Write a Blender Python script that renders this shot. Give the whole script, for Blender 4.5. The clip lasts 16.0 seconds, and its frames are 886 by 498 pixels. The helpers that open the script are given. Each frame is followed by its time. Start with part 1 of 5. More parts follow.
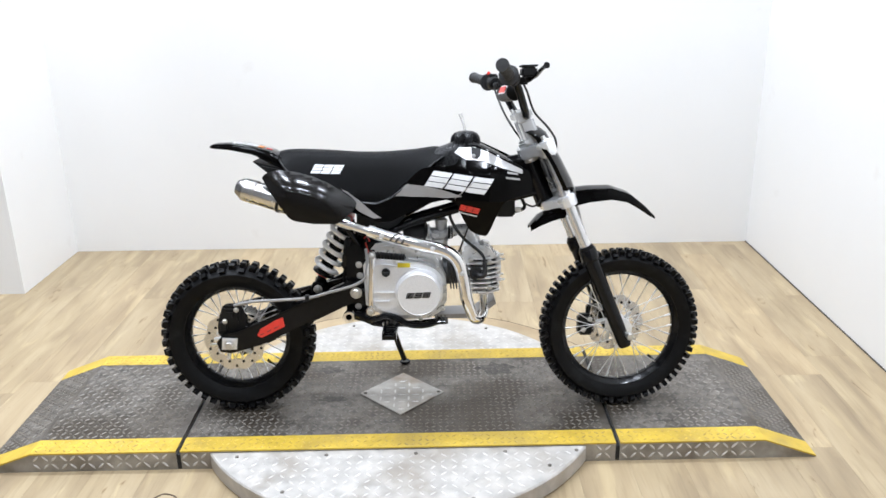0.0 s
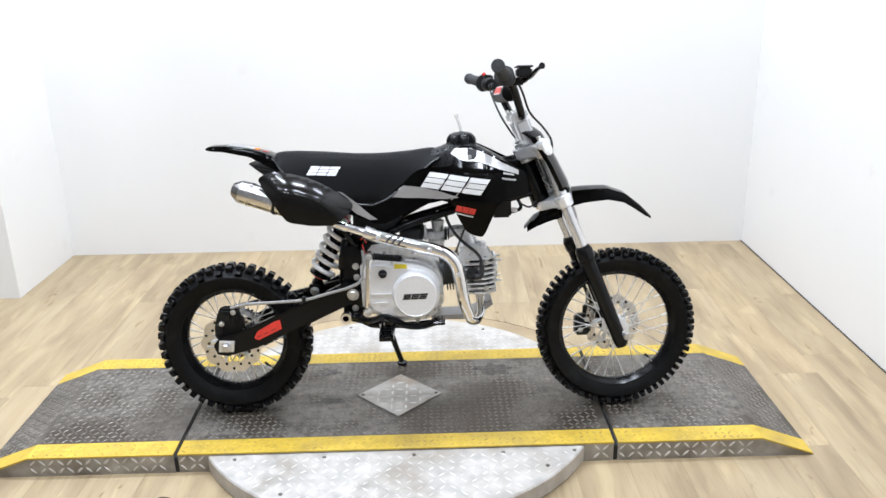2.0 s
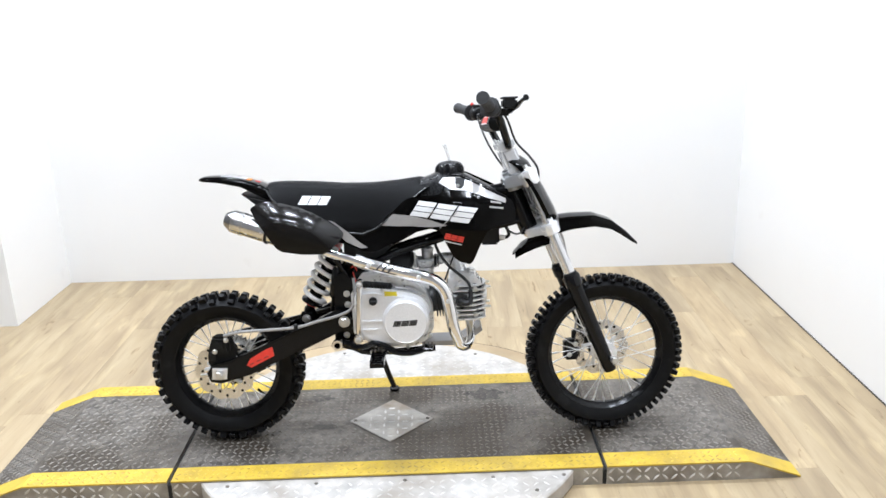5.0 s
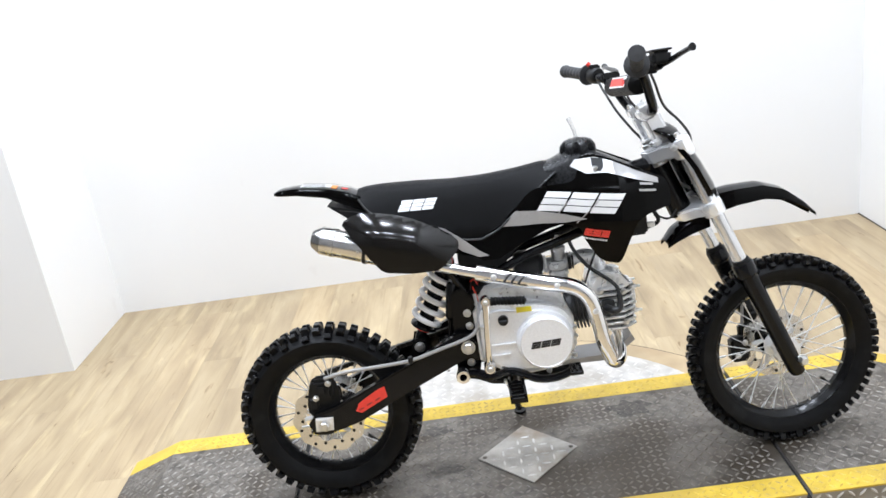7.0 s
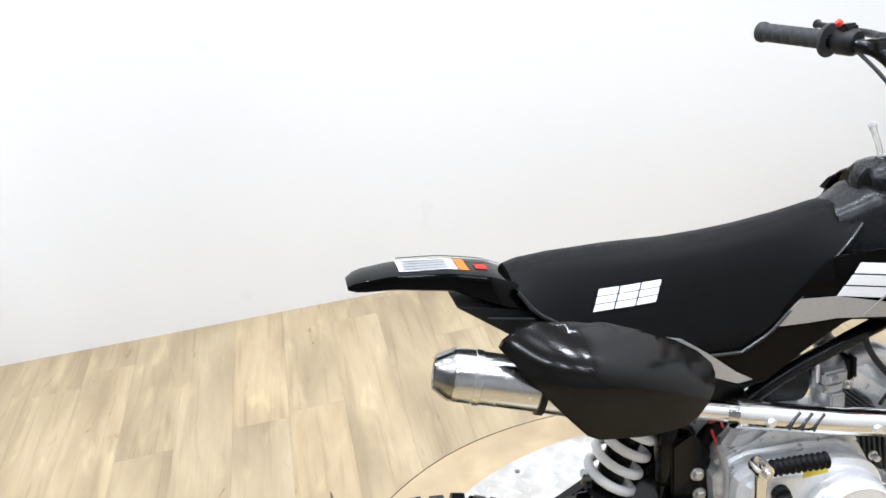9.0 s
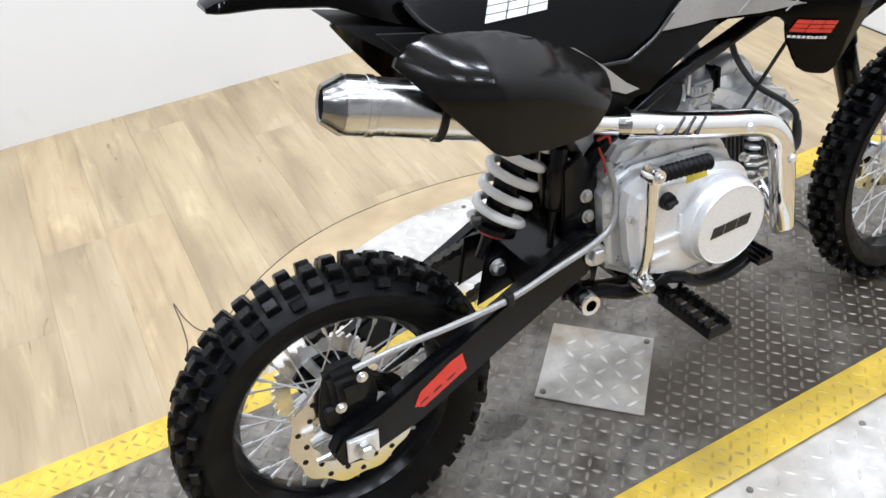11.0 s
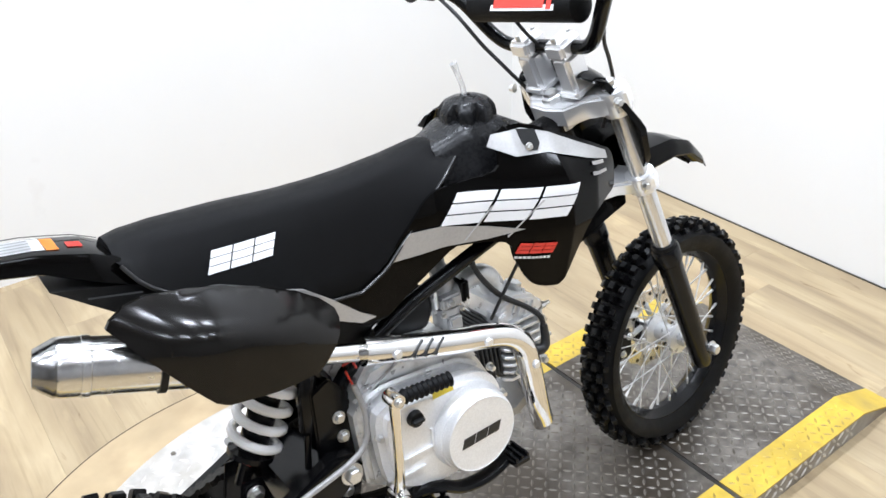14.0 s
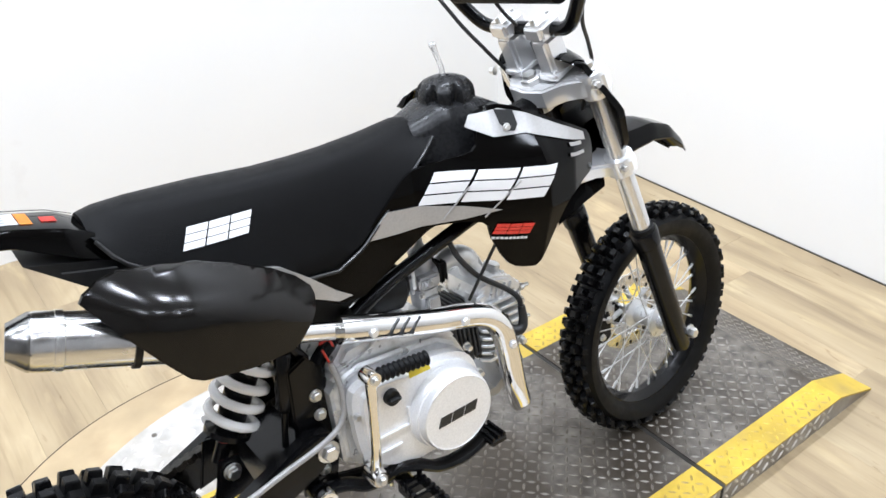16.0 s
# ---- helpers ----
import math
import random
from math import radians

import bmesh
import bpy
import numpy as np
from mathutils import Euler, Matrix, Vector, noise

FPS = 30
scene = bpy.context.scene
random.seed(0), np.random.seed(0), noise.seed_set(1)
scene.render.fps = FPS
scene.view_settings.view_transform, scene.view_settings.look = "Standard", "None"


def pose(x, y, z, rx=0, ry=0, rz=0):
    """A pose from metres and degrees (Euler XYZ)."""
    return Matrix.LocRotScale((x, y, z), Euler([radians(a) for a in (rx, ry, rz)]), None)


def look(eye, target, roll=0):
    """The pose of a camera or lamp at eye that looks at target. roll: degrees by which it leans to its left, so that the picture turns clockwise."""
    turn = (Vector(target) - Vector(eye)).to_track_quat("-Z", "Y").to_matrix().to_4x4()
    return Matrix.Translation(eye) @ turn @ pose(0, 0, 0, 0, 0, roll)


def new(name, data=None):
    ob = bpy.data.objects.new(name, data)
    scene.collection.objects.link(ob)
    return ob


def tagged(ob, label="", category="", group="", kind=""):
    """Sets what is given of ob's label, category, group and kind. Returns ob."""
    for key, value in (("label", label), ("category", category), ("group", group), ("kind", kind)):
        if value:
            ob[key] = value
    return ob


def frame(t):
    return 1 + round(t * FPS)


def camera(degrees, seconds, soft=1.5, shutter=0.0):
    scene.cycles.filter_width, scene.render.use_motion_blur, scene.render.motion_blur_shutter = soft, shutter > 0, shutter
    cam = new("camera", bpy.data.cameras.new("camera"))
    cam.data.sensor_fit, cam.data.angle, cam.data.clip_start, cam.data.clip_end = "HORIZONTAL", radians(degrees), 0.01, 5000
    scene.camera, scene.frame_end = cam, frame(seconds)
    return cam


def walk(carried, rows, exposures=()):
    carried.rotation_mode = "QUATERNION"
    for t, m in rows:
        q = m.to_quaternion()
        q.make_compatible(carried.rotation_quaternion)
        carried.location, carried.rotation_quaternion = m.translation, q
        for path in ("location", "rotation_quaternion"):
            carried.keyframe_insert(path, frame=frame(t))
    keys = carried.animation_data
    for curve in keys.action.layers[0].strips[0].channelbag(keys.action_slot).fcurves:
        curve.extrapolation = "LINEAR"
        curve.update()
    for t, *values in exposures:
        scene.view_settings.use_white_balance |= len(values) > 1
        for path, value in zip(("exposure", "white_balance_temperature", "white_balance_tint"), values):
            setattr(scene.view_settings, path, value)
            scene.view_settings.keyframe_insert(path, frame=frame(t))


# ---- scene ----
cam = camera(56.5, 16.0, soft=1.55)
PATH = [
    (0, (0.061, -2.282, 1.352), (0.05, -0.394, 0.692), -1.0),
    (0.5, (0.057, -2.288, 1.352), (0.06, -0.398, 0.697), -1.0),
    (1, (0.056, -2.283, 1.351), (0.065, -0.4, 0.678), -1.3),
    (1.5, (0.059, -2.287, 1.356), (0.055, -0.393, 0.712), -1.1),
    (2, (0.059, -2.284, 1.35), (0.058, -0.394, 0.694), -1.3),
    (2.5, (0.061, -2.286, 1.354), (0.07, -0.389, 0.72), -1.2),
    (3, (0.059, -2.284, 1.351), (0.081, -0.393, 0.701), -1.7),
    (3.2, (0.067, -2.289, 1.35), (0.103, -0.4, 0.692), -1.2),
    (5.3, (0.104, -2.329, 1.379), (0.083, -0.422, 0.778), -2.0),
    (5.5, (0.119, -2.341, 1.368), (0.069, -0.434, 0.768), -1.7),
    (5.9, (0.060, -2.310, 1.369), (-0.039, -0.449, 0.642), -1.0),
    (6, (0.048, -2.273, 1.364), (-0.058, -0.4, 0.672), -1.5),
    (6.5, (-0.077, -2.117, 1.386), (-0.157, -0.224, 0.746), -9.1),
    (7, (-0.153, -1.862, 1.344), (-0.233, 0.02, 0.674), -8.6),
    (7.5, (-0.269, -1.53, 1.365), (-0.489, 0.332, 0.67), -8.1),
    (8, (-0.467, -1.321, 1.347), (-0.33, 0.531, 0.604), -4.4),
    (8.5, (-0.566, -1.097, 1.334), (-0.295, 0.711, 0.524), -5.0),
    (9, (-0.64, -0.848, 1.32), (-0.348, 0.933, 0.458), -6.6),
    (9.5, (-0.745, -0.743, 1.277), (-0.289, 0.877, 0.196), -3.9),
    (9.7, (-0.783, -0.74, 1.261), (-0.243, 0.826, 0.14), -4.6),
    (11.8, (-0.694, -0.796, 1.155), (0.105, 0.532, -0.11), -2.8),
    (12, (-0.637, -0.794, 1.174), (0.236, 0.533, -0.042), -2.6),
    (12.5, (-0.564, -0.8, 1.223), (0.427, 0.543, 0.122), -0.1),
    (13, (-0.555, -0.812, 1.255), (0.483, 0.541, 0.211), -0.9),
    (13.5, (-0.577, -0.836, 1.284), (0.38, 0.602, 0.275), -3.0),
    (14, (-0.579, -0.848, 1.295), (0.424, 0.565, 0.296), -1.9),
    (14.5, (-0.573, -0.852, 1.286), (0.415, 0.551, 0.258), -2.2),
    (15, (-0.576, -0.855, 1.289), (0.443, 0.547, 0.291), -1.1),
    (15.5, (-0.574, -0.862, 1.284), (0.442, 0.535, 0.275), -1.3),
    (16, (-0.572, -0.868, 1.284), (0.443, 0.521, 0.265), -1.2),
]
walk(cam, [(t, look(eye, target, roll)) for t, eye, target, roll in PATH],
     [(0.0, -0.04), (3.2, 0.0), (5.5, 0.1), (9.5, 0.02), (12.0, -0.05), (12.5, 0.02), (13.0, 0.07), (16.0, 0.1)])

# ---- world and light ----
world = bpy.data.worlds.new("world")
world.use_nodes = True
world.node_tree.nodes["Background"].inputs[0].default_value = (0.9, 0.95, 1.0, 1)
world.node_tree.nodes["Background"].inputs[1].default_value = 0.3
scene.world = world
CEILING = 4.2


def tube_lamp(x, y, power, sx=0.42, sy=0.12, turn=0):
    d = bpy.data.lights.new("ceiling_lamp", "AREA")
    d.shape, d.size, d.size_y, d.energy, d.color = "RECTANGLE", sx, sy, power, (0.905, 0.985, 1.125)
    o = new("ceiling_lamp", d)
    o.matrix_world = pose(x, y, CEILING - 0.08, 0, 0, turn)
    return tagged(o, "slim white fluorescent ceiling lamp, switched on", "lamp", "ceiling lamps", "structure")


LAMP = 37.5
ROWS = ((-2.5, 0.45), (-0.9, 1.05), (0.7, 1.22))
for lx in (-2.6, -1.3, 0.0, 1.0):
    for ly, share in ROWS:
        tube_lamp(lx, ly, LAMP * share * (0.75 if lx > 0.5 else 1.0))


# ---- materials ----
def mat(name, color=(0.5, 0.5, 0.5), rough=0.5, metal=0.0, spec=0.5, coat=0.0, noise_scale=0.0, amount=0.0, bump=0.0, bump_scale=0.0,
        rough_var=0.0, dirt=None, dirt_scale=4.0, dirt_amount=0.0, dirt_edge=(0.5, 0.7), rand=0.0, island=0.0):
    """A surface: base colour with grain, dirt with an edge of its own, changing gloss and fine relief."""
    m = bpy.data.materials.new(name)
    m.use_nodes = True
    nt = m.node_tree
    b = nt.nodes["Principled BSDF"]
    b.inputs["Roughness"].default_value, b.inputs["Metallic"].default_value = rough, metal
    b.inputs["Specular IOR Level"].default_value, b.inputs["Coat Weight"].default_value = spec, coat
    b.inputs["Coat Roughness"].default_value = 0.04
    b.inputs["Base Color"].default_value = (*color, 1)
    co = nt.nodes.new("ShaderNodeTexCoord").outputs["Object"]

    def tex(scale, detail=4):
        n = nt.nodes.new("ShaderNodeTexNoise")
        n.inputs["Scale"].default_value, n.inputs["Detail"].default_value = scale, detail
        nt.links.new(co, n.inputs["Vector"])
        return n.outputs["Fac"]

    def remap(src, a, z, lo, hi):
        n = nt.nodes.new("ShaderNodeMapRange")
        n.inputs[1].default_value, n.inputs[2].default_value, n.inputs[3].default_value, n.inputs[4].default_value = a, z, lo, hi
        nt.links.new(src, n.inputs[0])
        return n.outputs[0]

    col = None
    if amount:
        n = nt.nodes.new("ShaderNodeMix")
        n.data_type = "RGBA"
        n.inputs[6].default_value = (*[min(1, c * (1 - amount)) for c in color], 1)
        n.inputs[7].default_value = (*[min(1, c * (1 + amount)) for c in color], 1)
        nt.links.new(remap(tex(noise_scale), 0.3, 0.7, 0, 1), n.inputs[0])
        col = n.outputs[2]
    if dirt:
        n = nt.nodes.new("ShaderNodeMix")
        n.data_type = "RGBA"
        n.inputs[6].default_value, n.inputs[7].default_value = (*color, 1), (*dirt, 1)
        if col:
            nt.links.new(col, n.inputs[6])
        nt.links.new(remap(tex(dirt_scale, 8), dirt_edge[0], dirt_edge[1], 0, dirt_amount), n.inputs[0])
        col = n.outputs[2]
    if rand or island:
        g = nt.nodes.new("ShaderNodeObjectInfo" if rand else "ShaderNodeNewGeometry").outputs["Random" if rand else "Random Per Island"]
        n = nt.nodes.new("ShaderNodeHueSaturation")
        n.inputs["Color"].default_value = (*color, 1)
        if col:
            nt.links.new(col, n.inputs["Color"])
        nt.links.new(remap(g, 0, 1, 1 - (rand or island), 1 + (rand or island)), n.inputs["Value"])
        col = n.outputs[0]
    if col:
        nt.links.new(col, b.inputs["Base Color"])
    if rough_var:
        nt.links.new(remap(tex(noise_scale or 30, 6), 0.3, 0.7, max(0.02, rough - rough_var), rough + rough_var), b.inputs["Roughness"])
    if bump:
        n = nt.nodes.new("ShaderNodeBump")
        n.inputs["Strength"].default_value, n.inputs["Distance"].default_value = bump, 0.002
        nt.links.new(tex(bump_scale, 3), n.inputs["Height"])
        nt.links.new(n.outputs[0], b.inputs["Normal"])
    return m


def wood_mat():
    """Pale oak-look vinyl: long grain along each plank, grey-brown streaks, a tone of its own for each plank."""
    m = bpy.data.materials.new("wood_vinyl")
    m.use_nodes = True
    nt = m.node_tree
    b = nt.nodes["Principled BSDF"]
    b.inputs["Roughness"].default_value = 0.42
    b.inputs["Specular IOR Level"].default_value = 0.35
    co = nt.nodes.new("ShaderNodeTexCoord").outputs["Object"]
    rnd = nt.nodes.new("ShaderNodeObjectInfo").outputs["Random"]
    shift = nt.nodes.new("ShaderNodeVectorMath")
    shift.operation = "MULTIPLY_ADD"
    mp = nt.nodes.new("ShaderNodeCombineXYZ")
    nt.links.new(rnd, mp.inputs[0])
    nt.links.new(rnd, mp.inputs[1])
    nt.links.new(mp.outputs[0], shift.inputs[0])
    shift.inputs[1].default_value = (37.0, 53.0, 0)
    nt.links.new(co, shift.inputs[2])

    def grain(sx, sy, detail, distort=0.0):
        k = nt.nodes.new("ShaderNodeMapping")
        k.inputs["Scale"].default_value = (sx, sy, 1)
        nt.links.new(shift.outputs[0], k.inputs[0])
        n = nt.nodes.new("ShaderNodeTexNoise")
        n.inputs["Scale"].default_value, n.inputs["Detail"].default_value, n.inputs["Distortion"].default_value = 1, detail, distort
        nt.links.new(k.outputs[0], n.inputs["Vector"])
        return n.outputs["Fac"]

    def ramp(src, stops):
        r = nt.nodes.new("ShaderNodeValToRGB")
        nt.links.new(src, r.inputs[0])
        while len(r.color_ramp.elements) < len(stops):
            r.color_ramp.elements.new(0.5)
        for e, (p, c) in zip(r.color_ramp.elements, stops):
            e.position, e.color = p, (*c, 1)
        return r.outputs[0]

    def mix(kind, fac, a, c):
        n = nt.nodes.new("ShaderNodeMix")
        n.data_type, n.blend_type = "RGBA", kind
        n.inputs[0].default_value = fac
        nt.links.new(a, n.inputs[6])
        nt.links.new(c, n.inputs[7])
        return n.outputs[2]

    base = ramp(grain(10, 2.0, 7, 0.5), [(0.28, (0.27, 0.205, 0.128)), (0.42, (0.335, 0.257, 0.160)), (0.52, (0.38, 0.295, 0.182)), (0.64, (0.425, 0.335, 0.212)), (0.8, (0.36, 0.28, 0.175))])
    streak = ramp(grain(70, 3.2, 8, 0.4), [(0.3, (0.80, 0.78, 0.75)), (0.48, (1, 1, 1)), (0.75, (0.93, 0.91, 0.88))])
    tone = ramp(rnd, [(0.0, (0.90, 0.89, 0.87)), (0.35, (1.0, 0.99, 0.96)), (0.7, (0.95, 0.95, 0.95)), (1.0, (1.05, 1.02, 0.97))])
    knot = ramp(grain(24, 6.0, 3, 1.2), [(0.0, (0.45, 0.37, 0.29)), (0.25, (0.62, 0.55, 0.46)), (0.32, (1, 1, 1))])
    pale = ramp(grain(16, 3.5, 5, 0.9), [(0.58, (1, 1, 1)), (0.66, (1.13, 1.14, 1.12)), (0.8, (1.2, 1.2, 1.18))])
    col = mix("MULTIPLY", 1.0, mix("MULTIPLY", 1.0, mix("MULTIPLY", 1.0, mix("MULTIPLY", 0.85, base, streak), tone), knot), pale)
    nt.links.new(col, b.inputs["Base Color"])
    n = nt.nodes.new("ShaderNodeBump")
    n.inputs["Strength"].default_value, n.inputs["Distance"].default_value = 0.15, 0.001
    nt.links.new(grain(120, 6, 4), n.inputs["Height"])
    nt.links.new(n.outputs[0], b.inputs["Normal"])
    return m


WALL = mat("wall_paint", (0.80, 0.795, 0.78), 0.55, noise_scale=1.2, amount=0.015, bump=0.12, bump_scale=220, dirt=(0.68, 0.65, 0.62), dirt_scale=5, dirt_amount=0.5, dirt_edge=(0.68, 0.8))
# Grey for the unseen walls: keeps fill light and reflections in black parts low.
DIM = mat("unseen_wall_grey", (0.26, 0.26, 0.26), 0.7, noise_scale=2, amount=0.05)
# Tone picked so the unseen ceiling sends little light back down.
CEIL = mat("unseen_ceiling_grey", (0.30, 0.30, 0.30), 0.8, noise_scale=2, amount=0.02)
FLOOR = wood_mat()
GAP = mat("floor_joint", (0.27, 0.215, 0.145), 0.8, noise_scale=40, amount=0.3)
STEEL_DARK = mat("worn_tread_steel", (0.150, 0.134, 0.115), 0.48, 0.45, noise_scale=34, amount=0.5, bump=0.25, bump_scale=260, rough_var=0.12, dirt=(0.055, 0.042, 0.029), dirt_scale=5.0, dirt_amount=0.9, dirt_edge=(0.45, 0.62))
STEEL_LUG = mat("worn_tread_lug", (0.19, 0.172, 0.148), 0.44, 0.45, noise_scale=20, amount=0.4, rough_var=0.1, dirt=(0.10, 0.082, 0.06), dirt_scale=6.5, dirt_amount=0.85, dirt_edge=(0.46, 0.66))
ALU = mat("bright_tread_plate", (0.47, 0.445, 0.41), 0.50, 0.2, noise_scale=22, amount=0.2, bump=0.15, bump_scale=300, rough_var=0.12, dirt=(0.30, 0.26, 0.21), dirt_scale=8, dirt_amount=0.7, dirt_edge=(0.48, 0.70))
LUG_BRIGHT = mat("scuffed_bright_lug", (0.55, 0.528, 0.495), 0.46, 0.25, noise_scale=30, amount=0.2, rough_var=0.1, dirt=(0.36, 0.32, 0.27), dirt_scale=8, dirt_amount=0.7, dirt_edge=(0.5, 0.7))
PLATE = mat("rust_stained_cover_plate", (0.40, 0.375, 0.335), 0.5, 0.2, noise_scale=24, amount=0.25, bump=0.15, bump_scale=300, rough_var=0.12, dirt=(0.24, 0.18, 0.12), dirt_scale=9, dirt_amount=0.8, dirt_edge=(0.5, 0.68))
PLATE_LUG = mat("polished_plate_lug", (0.60, 0.58, 0.55), 0.4, 0.3, noise_scale=30, amount=0.2)
SIDE = mat("dirty_tread_side", (0.34, 0.325, 0.30), 0.45, 0.4, noise_scale=18, amount=0.3, bump=0.2, bump_scale=260, rough_var=0.1, dirt=(0.15, 0.12, 0.09), dirt_scale=7, dirt_amount=0.8, dirt_edge=(0.46, 0.68))
YELLOW_LUG = mat("worn_yellow_lug", (0.50, 0.34, 0.045), 0.45, noise_scale=60, amount=0.35, dirt=(0.16, 0.12, 0.06), dirt_scale=10, dirt_amount=0.7, dirt_edge=(0.5, 0.7))
PLY = mat("bare_plywood", (0.40, 0.30, 0.175), 0.48, noise_scale=6, amount=0.2, bump=0.1, bump_scale=120, dirt=(0.30, 0.21, 0.115), dirt_scale=7, dirt_amount=0.7, dirt_edge=(0.46, 0.68))
YELLOW = mat("worn_yellow_paint", (0.55, 0.375, 0.04), 0.45, noise_scale=26, amount=0.16, bump=0.25, bump_scale=160, dirt=(0.29, 0.205, 0.05), dirt_scale=13, dirt_amount=0.75, dirt_edge=(0.5, 0.72))
BLACK_GAP = mat("black_rubber_seam", (0.015, 0.015, 0.015), 0.8, noise_scale=60, amount=0.3)


# ---- mesh helpers ----
def mesh_of(name, bm, material, smooth=None):
    me = bpy.data.meshes.new(name)
    bm.normal_update()
    if smooth:
        for f in bm.faces:
            f.smooth = True
        for e in bm.edges:
            if len(e.link_faces) == 2 and e.calc_face_angle(0) > smooth:
                e.smooth = False
    bm.to_mesh(me)
    bm.free()
    me.materials.append(material)
    return me


def part(name, bm, material, parent=None, label="", smooth=0.6):
    o = new(name, mesh_of(name, bm, material, smooth))
    if parent:
        o.parent = parent
    if label:
        o["label"] = label
    return o


def empty(name, m=None, label="", category="", group="", kind=""):
    o = new(name)
    o.empty_display_size = 0.05
    if m:
        o.matrix_basis = m
    return tagged(o, label, category, group, kind)


def join(*bms):
    out = bms[0]
    for b in bms[1:]:
        me = bpy.data.meshes.new("tmp")
        b.to_mesh(me)
        b.free()
        out.from_mesh(me)
        bpy.data.meshes.remove(me)
    return out


def moved(bm, m):
    bm.transform(m)
    return bm


def box(x0, y0, z0, x1, y1, z1, bevel=0.0, seg=1):
    bm = bmesh.new()
    bmesh.ops.create_cube(bm, size=1)
    bm.transform(Matrix.Translation(((x0 + x1) / 2, (y0 + y1) / 2, (z0 + z1) / 2)) @ Matrix.Diagonal((abs(x1 - x0), abs(y1 - y0), abs(z1 - z0), 1)))
    if bevel:
        bmesh.ops.bevel(bm, geom=bm.edges[:], offset=bevel, segments=seg, affect="EDGES", clamp_overlap=True)
    return bm


def rings(loops, closed_ring=True, cap=True, closed_path=False):
    """A skin over loops of equal count."""
    bm = bmesh.new()
    vs = [[bm.verts.new(p) for p in lp] for lp in loops]
    n = len(loops[0])
    last = len(vs) if closed_path else len(vs) - 1
    for i in range(last):
        a, b = vs[i], vs[(i + 1) % len(vs)]
        for j in range(n if closed_ring else n - 1):
            k = (j + 1) % n
            bm.faces.new((a[j], a[k], b[k], b[j]))
    if cap and not closed_path and closed_ring:
        bm.faces.new(vs[0][::-1])
        bm.faces.new(vs[-1])
    bmesh.ops.recalc_face_normals(bm, faces=bm.faces[:])
    return bm


def spline(pts, per=6, closed=False):
    """Catmull-Rom through the points."""
    p = [Vector(q) for q in pts]
    out = []
    n = len(p)
    for i in range(n if closed else n - 1):
        if closed:
            a, b, c, d = p[i - 1], p[i], p[(i + 1) % n], p[(i + 2) % n]
        else:
            b, c = p[i], p[i + 1]
            a = p[i - 1] if i else b * 2 - c
            d = p[i + 2] if i + 2 < n else c * 2 - b
        for k in range(per):
            t = k / per
            out.append(0.5 * ((2 * b) + (c - a) * t + (2 * a - 5 * b + 4 * c - d) * t * t + (3 * b - a - 3 * c + d) * t ** 3))
    if not closed:
        out.append(p[-1])
    return out


def tube(pts, r, n=10, per=6, closed=False, smooth=True, flat=1.0):
    """A round bar along the points; r is one radius or one for each point."""
    path = spline(pts, per, closed) if smooth and len(pts) > 2 else [Vector(q) for q in pts]
    m = len(path)
    if hasattr(r, "__len__"):
        src = np.linspace(0, 1, len(r))
        rad = np.interp(np.linspace(0, 1, m), src, r)
    else:
        rad = [r] * m
    loops = []
    side = None
    for i, q in enumerate(path):
        a = path[i - 1] if (i or closed) else q
        b = path[(i + 1) % m] if (i + 1 < m or closed) else q
        d = (b - a).normalized()
        if side is None:
            side = d.cross(Vector((0, 0, 1)) if abs(d.z) < 0.9 else Vector((1, 0, 0))).normalized()
        side = (side - d * side.dot(d)).normalized()
        up = d.cross(side)
        loops.append([q + (side * math.cos(2 * math.pi * k / n) + up * math.sin(2 * math.pi * k / n) * flat) * rad[i] for k in range(n)])
    return rings(loops, closed_path=closed)


def bar(a, b, r, n=12):
    return tube([a, b], r, n, smooth=False)


def lathe(profile, n=32, m=None, closed=False):
    """Turned round the y axis: profile rows are (radius, y)."""
    loops = [[Vector((r * math.cos(2 * math.pi * k / n), y, r * math.sin(2 * math.pi * k / n))) for k in range(n)] for r, y in profile]
    bm = rings(loops, closed_path=closed)
    if m:
        bm.transform(m)
    return bm


def turned(profile, a, b, n=20):
    """Turned round the line from a to b: profile rows are (radius, distance along it)."""
    a, b = Vector(a), Vector(b)
    q = (b - a).to_track_quat("Y", "Z").to_matrix().to_4x4()
    return lathe(profile, n, Matrix.Translation(a) @ q)


def bolt(p, r=0.006, h=0.006, out=(0, -1, 0)):
    """A hexagon head with a washer."""
    p, o = Vector(p), Vector(out).normalized()
    a = turned([(r * 1.35, 0), (r * 1.35, 0.0015), (r * 1.3, 0.002)], p, p + o, 14)
    b = turned([(r, 0.002), (r, h * 0.8), (r * 0.8, h)], p, p + o, 6)
    return join(a, b)


